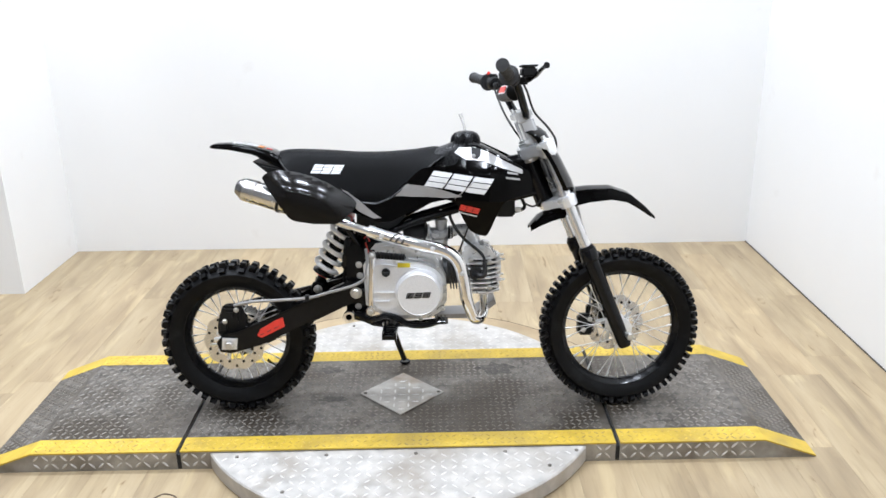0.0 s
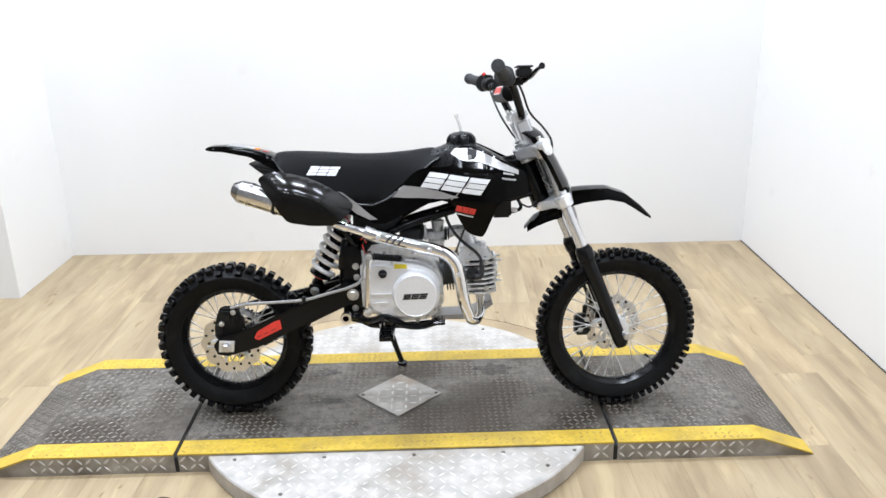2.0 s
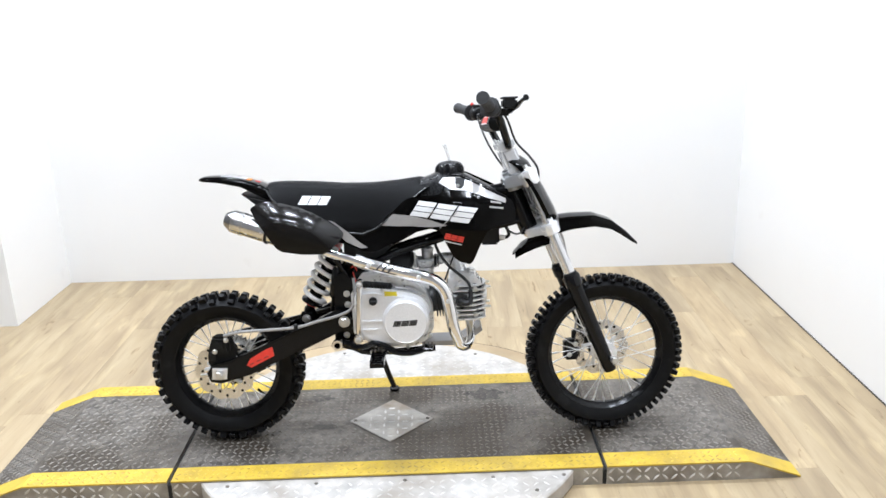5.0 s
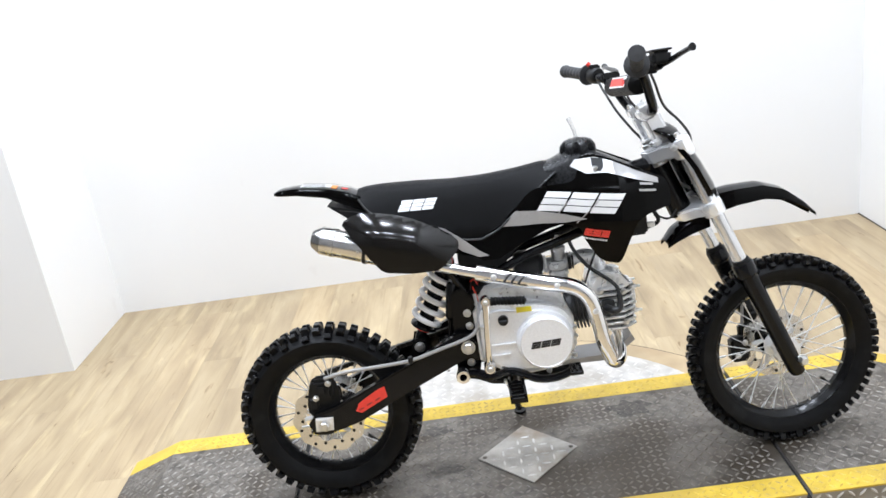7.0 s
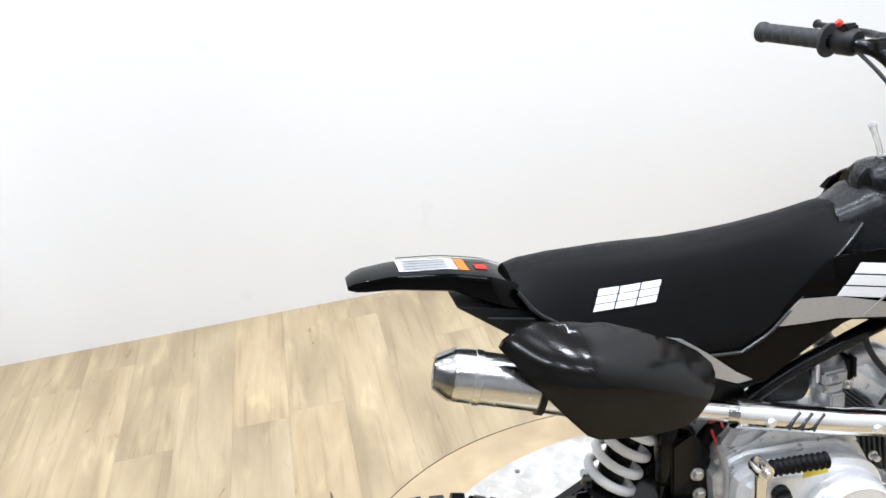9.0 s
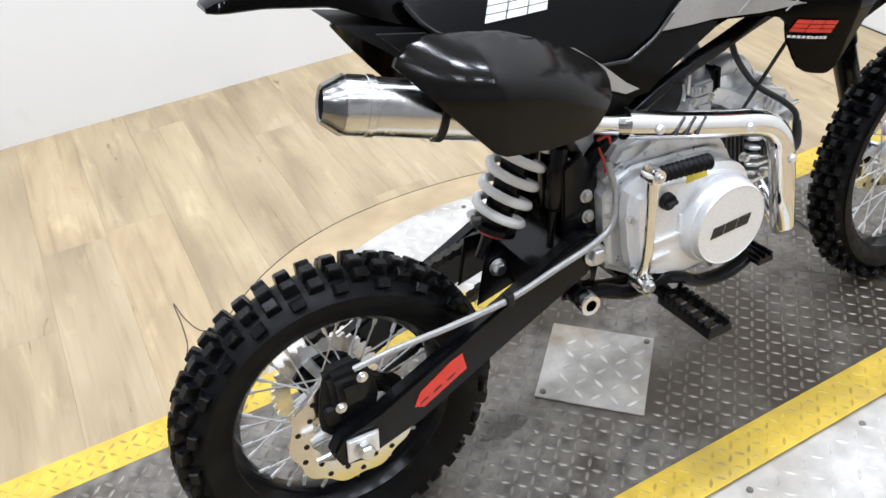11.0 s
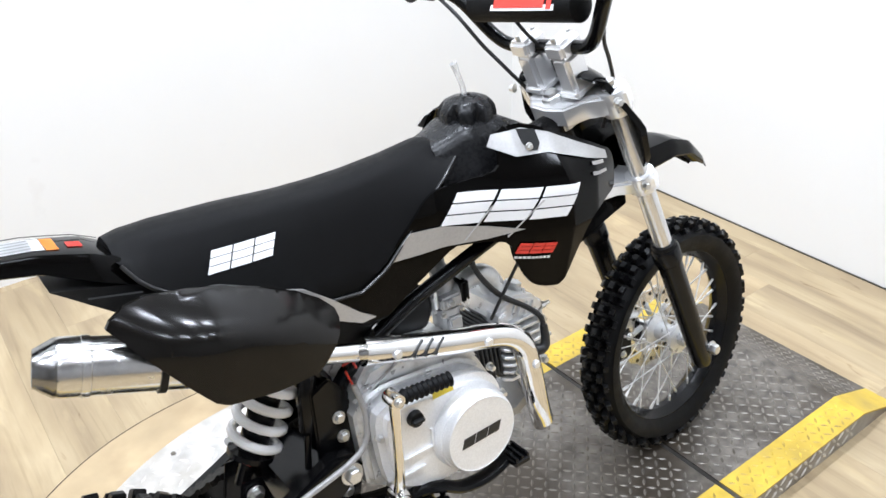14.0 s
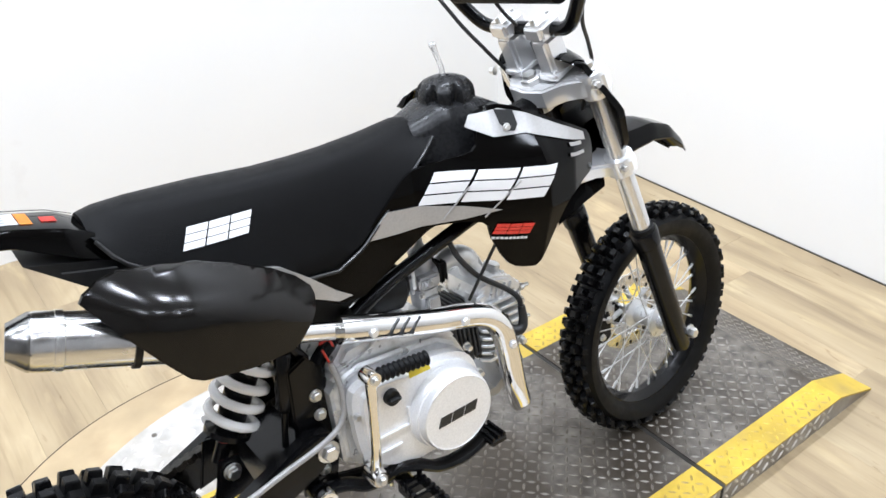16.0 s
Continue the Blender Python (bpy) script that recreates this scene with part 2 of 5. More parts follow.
def panel(outline, fy, thick=0.003, step=0.012, inward=1.0):
    """A moulded sheet: an outline in x, z, cut into a fine net and bent to y = fy(x, z), with thickness."""
    bm = bmesh.new()
    bm.faces.new([bm.verts.new((x, 0, z)) for x, z in outline])
    bmesh.ops.triangulate(bm, faces=bm.faces[:])
    xs, zs = [p[0] for p in outline], [p[1] for p in outline]
    for axis, lo, hi in ((0, min(xs), max(xs)), (2, min(zs), max(zs))):
        c = lo + step
        while c < hi - 1e-4:
            nn = [0, 0, 0]
            cc = [0, 0, 0]
            nn[axis], cc[axis] = 1, c
            bmesh.ops.bisect_plane(bm, geom=bm.verts[:] + bm.edges[:] + bm.faces[:], plane_co=cc, plane_no=nn)
            c += step
    for v in bm.verts:
        v.co.y = fy(v.co.x, v.co.z)
    bmesh.ops.recalc_face_normals(bm, faces=bm.faces[:])
    if sum(f.normal.y for f in bm.faces) > 0:
        bmesh.ops.reverse_faces(bm, faces=bm.faces[:])
    if thick:
        made = bmesh.ops.extrude_face_region(bm, geom=bm.faces[:])
        for v in made["geom"]:
            if isinstance(v, bmesh.types.BMVert):
                v.co.y += thick * inward
        bmesh.ops.recalc_face_normals(bm, faces=bm.faces[:])
    return bm


def smooth_outline(pts, per=5):
    return [(p.x, p.y) for p in spline([(x, z, 0) for x, z in pts], per, True)]


# ---- room ----
def wall(name, x0, y0, x1, y1, label, paint=None):
    return tagged(part(name, box(x0, y0, -0.1, x1, y1, CEILING), paint or WALL, smooth=None), label, "wall", kind="structure")


BACK, RIGHT, LEFT, NOOK = 1.635, 1.556, -1.80, 1.075
wall("wall_north", LEFT, BACK, RIGHT + 0.12, BACK + 0.12, "smooth white painted back wall with faint grey smudges")
wall("wall_east", RIGHT, -4.6, RIGHT + 0.12, BACK, "smooth white painted side wall with small scuffs")
wall("wall_west", LEFT - 0.9, NOOK, LEFT, BACK + 0.12, "white painted corner block with a sharp outer edge")
wall("wall_west_outer", -4.6, NOOK, LEFT - 0.9, NOOK + 0.12, "plain white painted wall beside the corner block")
# Two unseen walls close the room; their grey limits bounced light.
wall("wall_far_west", -4.72, -4.6, -4.6, NOOK, "plain unseen wall, grey to cut bounce light", DIM)
wall("wall_south", -4.72, -4.72, RIGHT + 0.12, -4.6, "plain unseen wall facing the stand, grey to cut bounce light", DIM)
# Ceiling is never in view; added to close the room and hold bounce down.
tagged(part("ceiling", box(-4.72, -4.72, CEILING, RIGHT + 0.12, BACK + 0.12, CEILING + 0.1), CEIL, smooth=None), "plain unseen ceiling, grey to cut bounce light", "ceiling", kind="structure")
floor = tagged(part("floor", box(-4.7, -4.7, -0.1, RIGHT + 0.1, BACK + 0.1, -0.004), GAP, smooth=None), "pale oak-look vinyl plank floor with worn grey streaks", "floor", kind="structure")
# Shadow line at the wall foot, put in as a thin dark-coloured strip.
tagged(part("trim_east", box(RIGHT - 0.005, -4.6, -0.003, RIGHT - 0.0005, BACK - 0.001, 0.0035), mat("wall_shadow_line", (0.06, 0.05, 0.04), 0.8, noise_scale=30, amount=0.3), smooth=None), "thin dark strip for the shadow line in the gap where the floor meets the wall", "trim", kind="structure")

# ---- display stand with turntable ----
CX, CY, TURN = -0.09, 0.033, 0.6
TOP = 0.058
STAND = pose(CX, CY, 0, 0, 0, TURN)
HALF, BEND, TIP, SEAM, BAND, DISC = 0.305, 1.038, 1.188, 0.6215, 0.071, 0.612


def lugs(spots, length, width, height, m):
    """Raised tread lugs: lens-shaped, turned by turns to either side."""
    vs, fs = [], []
    for x, y, a in spots:
        ca, sa = math.cos(a), math.sin(a)
        base = len(vs)
        for u, v, h in ((-1, 0, 0), (-0.35, -1, 0), (0.35, -1, 0), (1, 0, 0), (0.35, 1, 0), (-0.35, 1, 0), (-0.5, 0, 1), (0.5, 0, 1)):
            px, py = u * length / 2, v * width / 2
            vs.append(m @ Vector((x + px * ca - py * sa, y + px * sa + py * ca, h * height)))
        for f in ((0, 1, 6), (1, 2, 7, 6), (2, 3, 7), (3, 4, 7), (4, 5, 6, 7), (5, 0, 6)):
            fs.append([base + i for i in f])
    me = bpy.data.meshes.new("lugs")
    me.from_pydata(vs, [], fs)
    return me


def lug_part(name, spots, size, m, material, parent, label):
    me = lugs(spots, *size, m)
    me.materials.append(material)
    o = new(name, me)
    o.parent = parent
    return tagged(o, label, kind="stuff")


def weave(x0, x1, y0, y1, pitch, inside=None):
    out = []
    nx, ny = int((x1 - x0) / pitch), int((y1 - y0) / pitch)
    for i in range(nx + 1):
        for j in range(ny + 1):
            x, y = x0 + (i + 0.5) * pitch, y0 + (j + 0.5) * pitch
            if x > x1 - pitch * 0.3 or y > y1 - pitch * 0.3 or (inside and not inside(x, y)):
                continue
            out.append((x, y, math.radians(45 if (i + j) % 2 else -45)))
    return out


disc = empty("turntable", STAND, "round bright tread-plate turntable under the display ramp", "turntable")
part("disc", lathe([(0.0, 0.0), (DISC - 0.004, 0.0), (DISC, 0.004), (DISC, 0.048), (DISC - 0.004, 0.052), (0.0, 0.052)], 128, pose(0, 0, 0, 90, 0, 0)), ALU, disc)
round_in = lambda x, y: x * x + y * y < (DISC - 0.016) ** 2 and abs(y) > HALF + 0.012
lug_part("tread", weave(-DISC, DISC, -DISC, DISC, 0.029, round_in), (0.0235, 0.0058, 0.0015), Matrix.Translation((0, 0, 0.052)), LUG_BRIGHT, disc, "raised tread lugs")

stand = empty("display_ramp", STAND, "low steel tread-plate display ramp with yellow edge stripes", "ramp")


def profile_at(x):
    return TOP if abs(x) <= BEND else max(0.004, TOP * (TIP - abs(x)) / (TIP - BEND))


def deck(xs, y0, y1, lift=0.0, thin=0.0):
    loops = []
    for x in xs:
        z = profile_at(x) + lift
        low = z - thin if thin else 0.0
        loops.append([Vector((x, y0, low)), Vector((x, y1, low)), Vector((x, y1, z)), Vector((x, y0, z))])
    bm = rings(loops)
    return bm


G2 = 0.006
SECTIONS = (("ramp_plate", [-TIP, -BEND, -SEAM - G2]), ("deck_plate", [-SEAM + G2, SEAM - G2]), ("ramp_plate", [SEAM + G2, BEND, TIP]))
for nm, xs in SECTIONS:
    sec = part(nm, deck(xs, -HALF + 0.002, HALF - 0.002), SIDE, stand, "bright tread-plate ramp with a dark worn top", smooth=None)
    part("worn_top", deck(xs, -HALF + BAND, HALF - BAND, 0.002, 0.004), STEEL_DARK, sec, "dark worn tread-plate top", smooth=None)
    for s in (-1, 1):
        e0, e1 = sorted((s * HALF, s * (HALF - BAND)))
        part("yellow_stripe", deck(xs, e0, e1, 0.0025, 0.0045), YELLOW, sec, "worn yellow painted stripe", smooth=None)
    flat = [x for x in xs if abs(x) <= BEND]
    fx0, fx1 = min(flat), max(flat)
    clear = lambda x, y: not (abs(x) + abs(y) < 0.155)
    lug_part("tread", weave(fx0 + 0.004, fx1 - 0.004, -HALF + 0.004, -HALF + BAND - 0.004, 0.0195), (0.0190, 0.0054, 0.0014), Matrix.Translation((0, 0, TOP + 0.0025)), YELLOW_LUG, sec, "painted tread lugs")
    lug_part("tread", weave(fx0 + 0.004, fx1 - 0.004, HALF - BAND + 0.004, HALF - 0.004, 0.0195), (0.0190, 0.0054, 0.0014), Matrix.Translation((0, 0, TOP + 0.0025)), YELLOW_LUG, sec, "painted tread lugs")
    lug_part("tread", weave(fx0 + 0.004, fx1 - 0.004, -HALF + BAND + 0.004, HALF - BAND - 0.004, 0.0195, clear), (0.0195, 0.0060, 0.0016), Matrix.Translation((0, 0, TOP + 0.002)), STEEL_LUG, sec, "worn tread lugs")
    if len(xs) == 3:
        s = -1 if xs[0] < -1 else 1
        slope = math.hypot(TIP - BEND, TOP - 0.004)
        ang = math.degrees(math.atan2(TOP - 0.004, TIP - BEND))
        m = pose(s * BEND, 0, TOP + 0.002, 0, s * ang, 0)
        lo, hi = sorted((0.0, s * slope))
        lug_part("tread", weave(lo + 0.006, hi - 0.006, -HALF + BAND, HALF - BAND, 0.0195), (0.0195, 0.0060, 0.0016), m, STEEL_LUG, sec, "worn tread lugs")
    for s in (-1, 1):
        m = pose(0, s * (HALF - 0.002), 0, 90, 0, 0) if s < 0 else pose(0, s * (HALF - 0.002), 0, 90, 0, 180)
        lo, hi = (fx0, fx1) if s < 0 else (-fx1, -fx0)
        if nm == "deck_plate":
            spots = [p for p in weave(lo, hi, 0.004, 0.056, 0.026) if math.hypot(p[0], HALF) > DISC + 0.01]
        else:
            spots = weave(lo, hi, 0.004, 0.056, 0.026)
        lug_part("tread", spots, (0.026, 0.0074, 0.0024), m, LUG_BRIGHT, sec, "bright tread lugs")
for s in (-1, 1):
    part("seam", box(s * SEAM - G2, -HALF + 0.004, 0.0, s * SEAM + G2, HALF - 0.004, TOP - 0.012), BLACK_GAP, stand, "dark gap between the ramp plates", smooth=None)
D = 0.1335
cover_plate = part("cover_plate", moved(box(-D * 0.7071, -D * 0.7071, TOP + 0.0022, D * 0.7071, D * 0.7071, TOP + 0.0062, 0.001), pose(0, 0, 0, 0, 0, 45)), PLATE, stand, "square bright tread-plate access cover with corner screws", smooth=None)
lug_part("tread", [((x - y) * 0.7071, (x + y) * 0.7071, a + radians(45)) for x, y, a in weave(-D * 0.66, D * 0.66, -D * 0.66, D * 0.66, 0.031)], (0.0255, 0.0062, 0.0014), Matrix.Translation((0, 0, TOP + 0.0062)), PLATE_LUG, cover_plate, "bright tread lugs")
for sx, sy in ((1, 0), (-1, 0)):
    part("screw", moved(bolt((0, 0, 0), 0.0042, 0.003, (0, 0, 1)), Matrix.Translation((sx * (D - 0.018), sy * (D - 0.018), TOP + 0.0062))), STEEL_LUG, cover_plate)

# plywood ring let into the floor round the turntable


def ring_r(a):
    return 0.770 + 0.007 * math.sin(3 * a + 1) + 0.005 * math.sin(7 * a)


ARC = [radians(22 + 114 * k / 80) for k in range(81)]
ply_outer = [Vector((ring_r(a) * math.cos(a), ring_r(a) * math.sin(a), 0)) for a in ARC]
ply_inner = [Vector((0.57 * math.cos(a), 0.57 * math.sin(a), 0)) for a in ARC]
ply = empty("floor_ring", STAND, "bare plywood ring let into the floor round the turntable", "floor", kind="structure")
part("ply_sheet", rings([ply_inner, ply_outer, [v + Vector((0, 0, 0.0015)) for v in ply_outer], [v + Vector((0, 0, 0.0015)) for v in ply_inner]], closed_ring=False, closed_path=True), PLY, ply, smooth=None)
part("joint", tube([v * 1.003 + Vector((0, 0, 0.0004)) for v in ply_outer], 0.0014, 6, smooth=False), mat("dark_joint", (0.07, 0.05, 0.035), 0.8, noise_scale=50, amount=0.3), ply, "dark uneven joint")
part("split", tube([(-0.555, 0.536, 0.001), (-0.592, 0.557, 0.001), (-0.612, 0.612, 0.001), (-0.621, 0.674, 0.001), (-0.622, 0.60, 0.001), (-0.628, 0.528, 0.001), (-0.640, 0.49, 0.001), (-0.633, 0.455, 0.001)], 0.0013, 6, 6), mat("dark_split", (0.09, 0.06, 0.04), 0.8, noise_scale=50, amount=0.3), ply, "dark split in the floor covering")
part("split", tube([(-0.66, -0.45, 0.001), (-0.635, -0.42, 0.001), (-0.60, -0.43, 0.001), (-0.585, -0.455, 0.001)], 0.002, 6, 6), bpy.data.materials["dark_split"], ply)


OIL = mat("oil_stain", (0.070, 0.062, 0.052), 0.5, 0.3, noise_scale=70, amount=0.5)
for ox, oy, rx, ry in ((0.31, 0.155, 0.07, 0.05), (-0.245, 0.165, 0.05, 0.03), (-0.215, -0.03, 0.05, 0.02)):
    st = bmesh.new()
    st.faces.new([st.verts.new((ox + rx * math.cos(a) * (0.8 + 0.2 * math.sin(5 * a + ox * 40)), oy + ry * math.sin(a) * (0.8 + 0.2 * math.cos(7 * a)), TOP + 0.0030)) for a in [2 * math.pi * k / 48 for k in range(48)]])
    part("oil_stain", st, OIL, stand, "dark oily stain", smooth=None)
for k in range(14):
    a = 2 * math.pi * (k + 0.3) / 14
    sx, sy = 0.575 * math.cos(a), 0.575 * math.sin(a)
    if abs(sy) > HALF + 0.02:
        part("screw", moved(bolt((0, 0, 0), 0.0042, 0.003, (0, 0, 1)), Matrix.Translation((sx, sy, 0.052))), STEEL_LUG, disc)
for sx in (-0.45, -0.2, 0.05, 0.3, 0.5):
    part("screw", moved(bolt((0, 0, 0), 0.0042, 0.003, (0, 0, 1)), Matrix.Translation((sx, -HALF - 0.022, 0.052))), STEEL_LUG, disc)

# ---- bike materials ----
GLOSS = mat("gloss_black_plastic", (0.0018, 0.0016, 0.0015), 0.08, spec=0.10, noise_scale=900, amount=0.5)
FLAKE = mat("metallic_black_plastic", (0.0050, 0.0044, 0.0038), 0.15, spec=0.26, noise_scale=900, amount=0.5)
SATIN = mat("satin_black_plastic", (0.008, 0.008, 0.0085), 0.28, spec=0.24, noise_scale=160, amount=0.12, bump=0.08, bump_scale=600, rough_var=0.05)
VINYL = mat("black_seat_vinyl", (0.0026, 0.0026, 0.0028), 0.46, spec=0.10, noise_scale=60, amount=0.15, bump=0.4, bump_scale=900, rough_var=0.06)
PIPING = mat("black_piping", (0.01, 0.01, 0.01), 0.3)
RUBBER = mat("tyre_rubber", (0.0032, 0.0032, 0.0035), 0.5, spec=0.16, noise_scale=40, amount=0.25, bump=0.2, bump_scale=300, rough_var=0.12, dirt=(0.016, 0.0165, 0.017), dirt_scale=24, dirt_amount=0.5, dirt_edge=(0.55, 0.75))
TREAD = mat("dusty_tread_rubber", (0.0048, 0.0048, 0.0052), 0.32, spec=0.2, noise_scale=60, amount=0.35, rough_var=0.1, dirt=(0.020, 0.020, 0.020), dirt_scale=30, dirt_amount=0.45, dirt_edge=(0.5, 0.7))
GRIP = mat("grip_rubber", (0.022, 0.022, 0.023), 0.7, noise_scale=80, amount=0.2, bump=0.2, bump_scale=500)
FRAME = mat("black_frame_paint", (0.004, 0.004, 0.0045), 0.2, spec=0.24, noise_scale=60, amount=0.2, rough_var=0.06)
MATTE = mat("matte_black_plastic", (0.007, 0.007, 0.007), 0.5, spec=0.28, noise_scale=80, amount=0.2)
CHROME = mat("chrome", (0.84, 0.83, 0.82), 0.1, 1.0, noise_scale=30, amount=0.04, rough_var=0.03)
STAINLESS = mat("brushed_stainless", (0.70, 0.69, 0.675), 0.2, 1.0, noise_scale=70, amount=0.06, rough_var=0.08)
POLISH = mat("polished_aluminium", (0.80, 0.80, 0.80), 0.28, 0.65, noise_scale=25, amount=0.04)
BRIGHT = mat("bright_billet_aluminium", (0.93, 0.93, 0.935), 0.14, 0.55, coat=0.3, noise_scale=25, amount=0.03)
TIP = mat("dark_stainless", (0.30, 0.295, 0.29), 0.2, 1.0, noise_scale=60, amount=0.1, rough_var=0.06)
CARB = mat("carburettor_alloy", (0.50, 0.50, 0.50), 0.4, 0.55, noise_scale=60, amount=0.18, bump=0.2, bump_scale=500, rough_var=0.1)
TUBE = mat("fork_tube_silver", (0.76, 0.76, 0.76), 0.24, 0.8, noise_scale=25, amount=0.04)
CAST = mat("cast_aluminium", (0.80, 0.805, 0.81), 0.34, 0.6, noise_scale=50, amount=0.1, bump=0.25, bump_scale=700, rough_var=0.1, dirt=(0.3, 0.29, 0.27), dirt_scale=30, dirt_amount=0.5, dirt_edge=(0.58, 0.75))
SILVER = mat("silver_case_paint", (0.84, 0.84, 0.845), 0.32, 0.4, noise_scale=400, amount=0.06, bump=0.04, bump_scale=500)
ZINC = mat("zinc_bolt", (0.72, 0.72, 0.71), 0.32, 1.0, noise_scale=200, amount=0.1)
SKID = mat("dull_grey_aluminium", (0.30, 0.30, 0.305), 0.42, 0.8, noise_scale=40, amount=0.12, rough_var=0.1)
FIN_DARK = mat("dark_cylinder_fin", (0.05, 0.05, 0.05), 0.5, 0.5, noise_scale=80, amount=0.2)
WHITE = mat("white_decal", (0.80, 0.80, 0.80), 0.3, noise_scale=20, amount=0.02)
DECAL_SILVER = mat("silver_decal", (0.42, 0.41, 0.40), 0.3, 0.45, noise_scale=300, amount=0.06)
RED = mat("red_decal", (0.72, 0.045, 0.03), 0.35, noise_scale=60, amount=0.06)
ORANGE = mat("orange_decal", (0.85, 0.30, 0.04), 0.4, noise_scale=60, amount=0.04)
BLACK_DECAL = mat("black_decal", (0.015, 0.015, 0.015), 0.35, noise_scale=60, amount=0.05)
YELLOW_DECAL = mat("yellow_decal", (0.75, 0.60, 0.03), 0.4, noise_scale=60, amount=0.05)
SPRING = mat("white_spring_paint", (0.90, 0.90, 0.90), 0.28, coat=0.2, noise_scale=30, amount=0.02)
CHAIN = mat("oily_chain_steel", (0.045, 0.042, 0.038), 0.4, 0.8, noise_scale=200, amount=0.3)
CABLE = mat("grey_cable_sheath", (0.36, 0.35, 0.34), 0.4, 0.3, noise_scale=300, amount=0.15)
RUBBER_HOSE = mat("black_hose", (0.012, 0.012, 0.012), 0.45, noise_scale=80, amount=0.2)
CLEAR = bpy.data.materials.new("clear_hose")
CLEAR.use_nodes = True
CLEAR.node_tree.nodes["Principled BSDF"].inputs["Base Color"].default_value = (0.9, 0.9, 0.9, 1)
CLEAR.node_tree.nodes["Principled BSDF"].inputs["Roughness"].default_value = 0.15
CLEAR.node_tree.nodes["Principled BSDF"].inputs["Transmission Weight"].default_value = 0.8

# ---- bike ----
BIKE = pose(0, -0.032, 0.0625, -6.7, 0, 0) @ Matrix.Scale(0.98, 4)
bike = empty("dirt_bike", BIKE, "black and silver small dirt bike leaning on its side stand", "dirt bike")


def lerp(x, xs, ys):
    return float(np.interp(x, xs, ys))


def mirror_y(bm):
    bm.transform(Matrix.Diagonal((1, -1, 1, 1)))
    bmesh.ops.reverse_faces(bm, faces=bm.faces[:])
    return bm


def slab(outline, y0, y1, bevel=0.003, seg=2):
    """A plate cut to an outline in x, z, from y0 to y1, with softened rims."""
    bm = bmesh.new()
    f = bm.faces.new([bm.verts.new((x, y0, z)) for x, z in outline])
    made = bmesh.ops.extrude_face_region(bm, geom=[f])
    for v in made["geom"]:
        if isinstance(v, bmesh.types.BMVert):
            v.co.y = y1
    bmesh.ops.recalc_face_normals(bm, faces=bm.faces[:])
    if bevel:
        rim = [e for e in bm.edges if abs(e.verts[0].co.y - e.verts[1].co.y) < 1e-6]
        bmesh.ops.bevel(bm, geom=rim, offset=bevel, segments=seg, affect="EDGES", clamp_overlap=True)
    return bm


# -- wheels --
def knobs(R, w, count, length):
    """Tread blocks in rings: rows of three and of four by turns, the outer ones leaning over the shoulder."""
    bm = bmesh.new()
    for i in range(count):
        for yy, tilt, dy, ph in ((0.0, 0, 0.19, 0.0), (-0.33, -30, 0.15, 0.0), (0.33, 30, 0.15, 0.0), (-0.17, -12, 0.15, 0.5), (0.17, 12, 0.15, 0.5), (-0.46, -58, 0.14, 0.5), (0.46, 58, 0.14, 0.5)):
            a = 2 * math.pi * (i + ph) / count
            drop = (1 - math.cos(math.radians(tilt))) * w * 0.45
            m = Matrix.Rotation(a, 4, "Y") @ Matrix.Translation((0, yy * w, R - drop)) @ Matrix.Rotation(math.radians(-tilt), 4, "X")
            lx, ly = length / 2, w * dy / 2
            lo = [bm.verts.new(m @ Vector((sx * lx * 1.25, sy * ly * 1.2, -0.024))) for sx, sy in ((-1, -1), (1, -1), (1, 1), (-1, 1))]
            mi = [bm.verts.new(m @ Vector((sx * lx, sy * ly, -0.002))) for sx, sy in ((-1, -1), (1, -1), (1, 1), (-1, 1))]
            hi = [bm.verts.new(m @ Vector((sx * lx * 0.86, sy * ly * 0.86, 0.0))) for sx, sy in ((-1, -1), (1, -1), (1, 1), (-1, 1))]
            bm.faces.new(hi)
            for k in range(4):
                bm.faces.new((lo[k], lo[(k + 1) % 4], mi[(k + 1) % 4], mi[k]))
                bm.faces.new((mi[k], mi[(k + 1) % 4], hi[(k + 1) % 4], hi[k]))
    bmesh.ops.recalc_face_normals(bm, faces=bm.faces[:])
    return bm


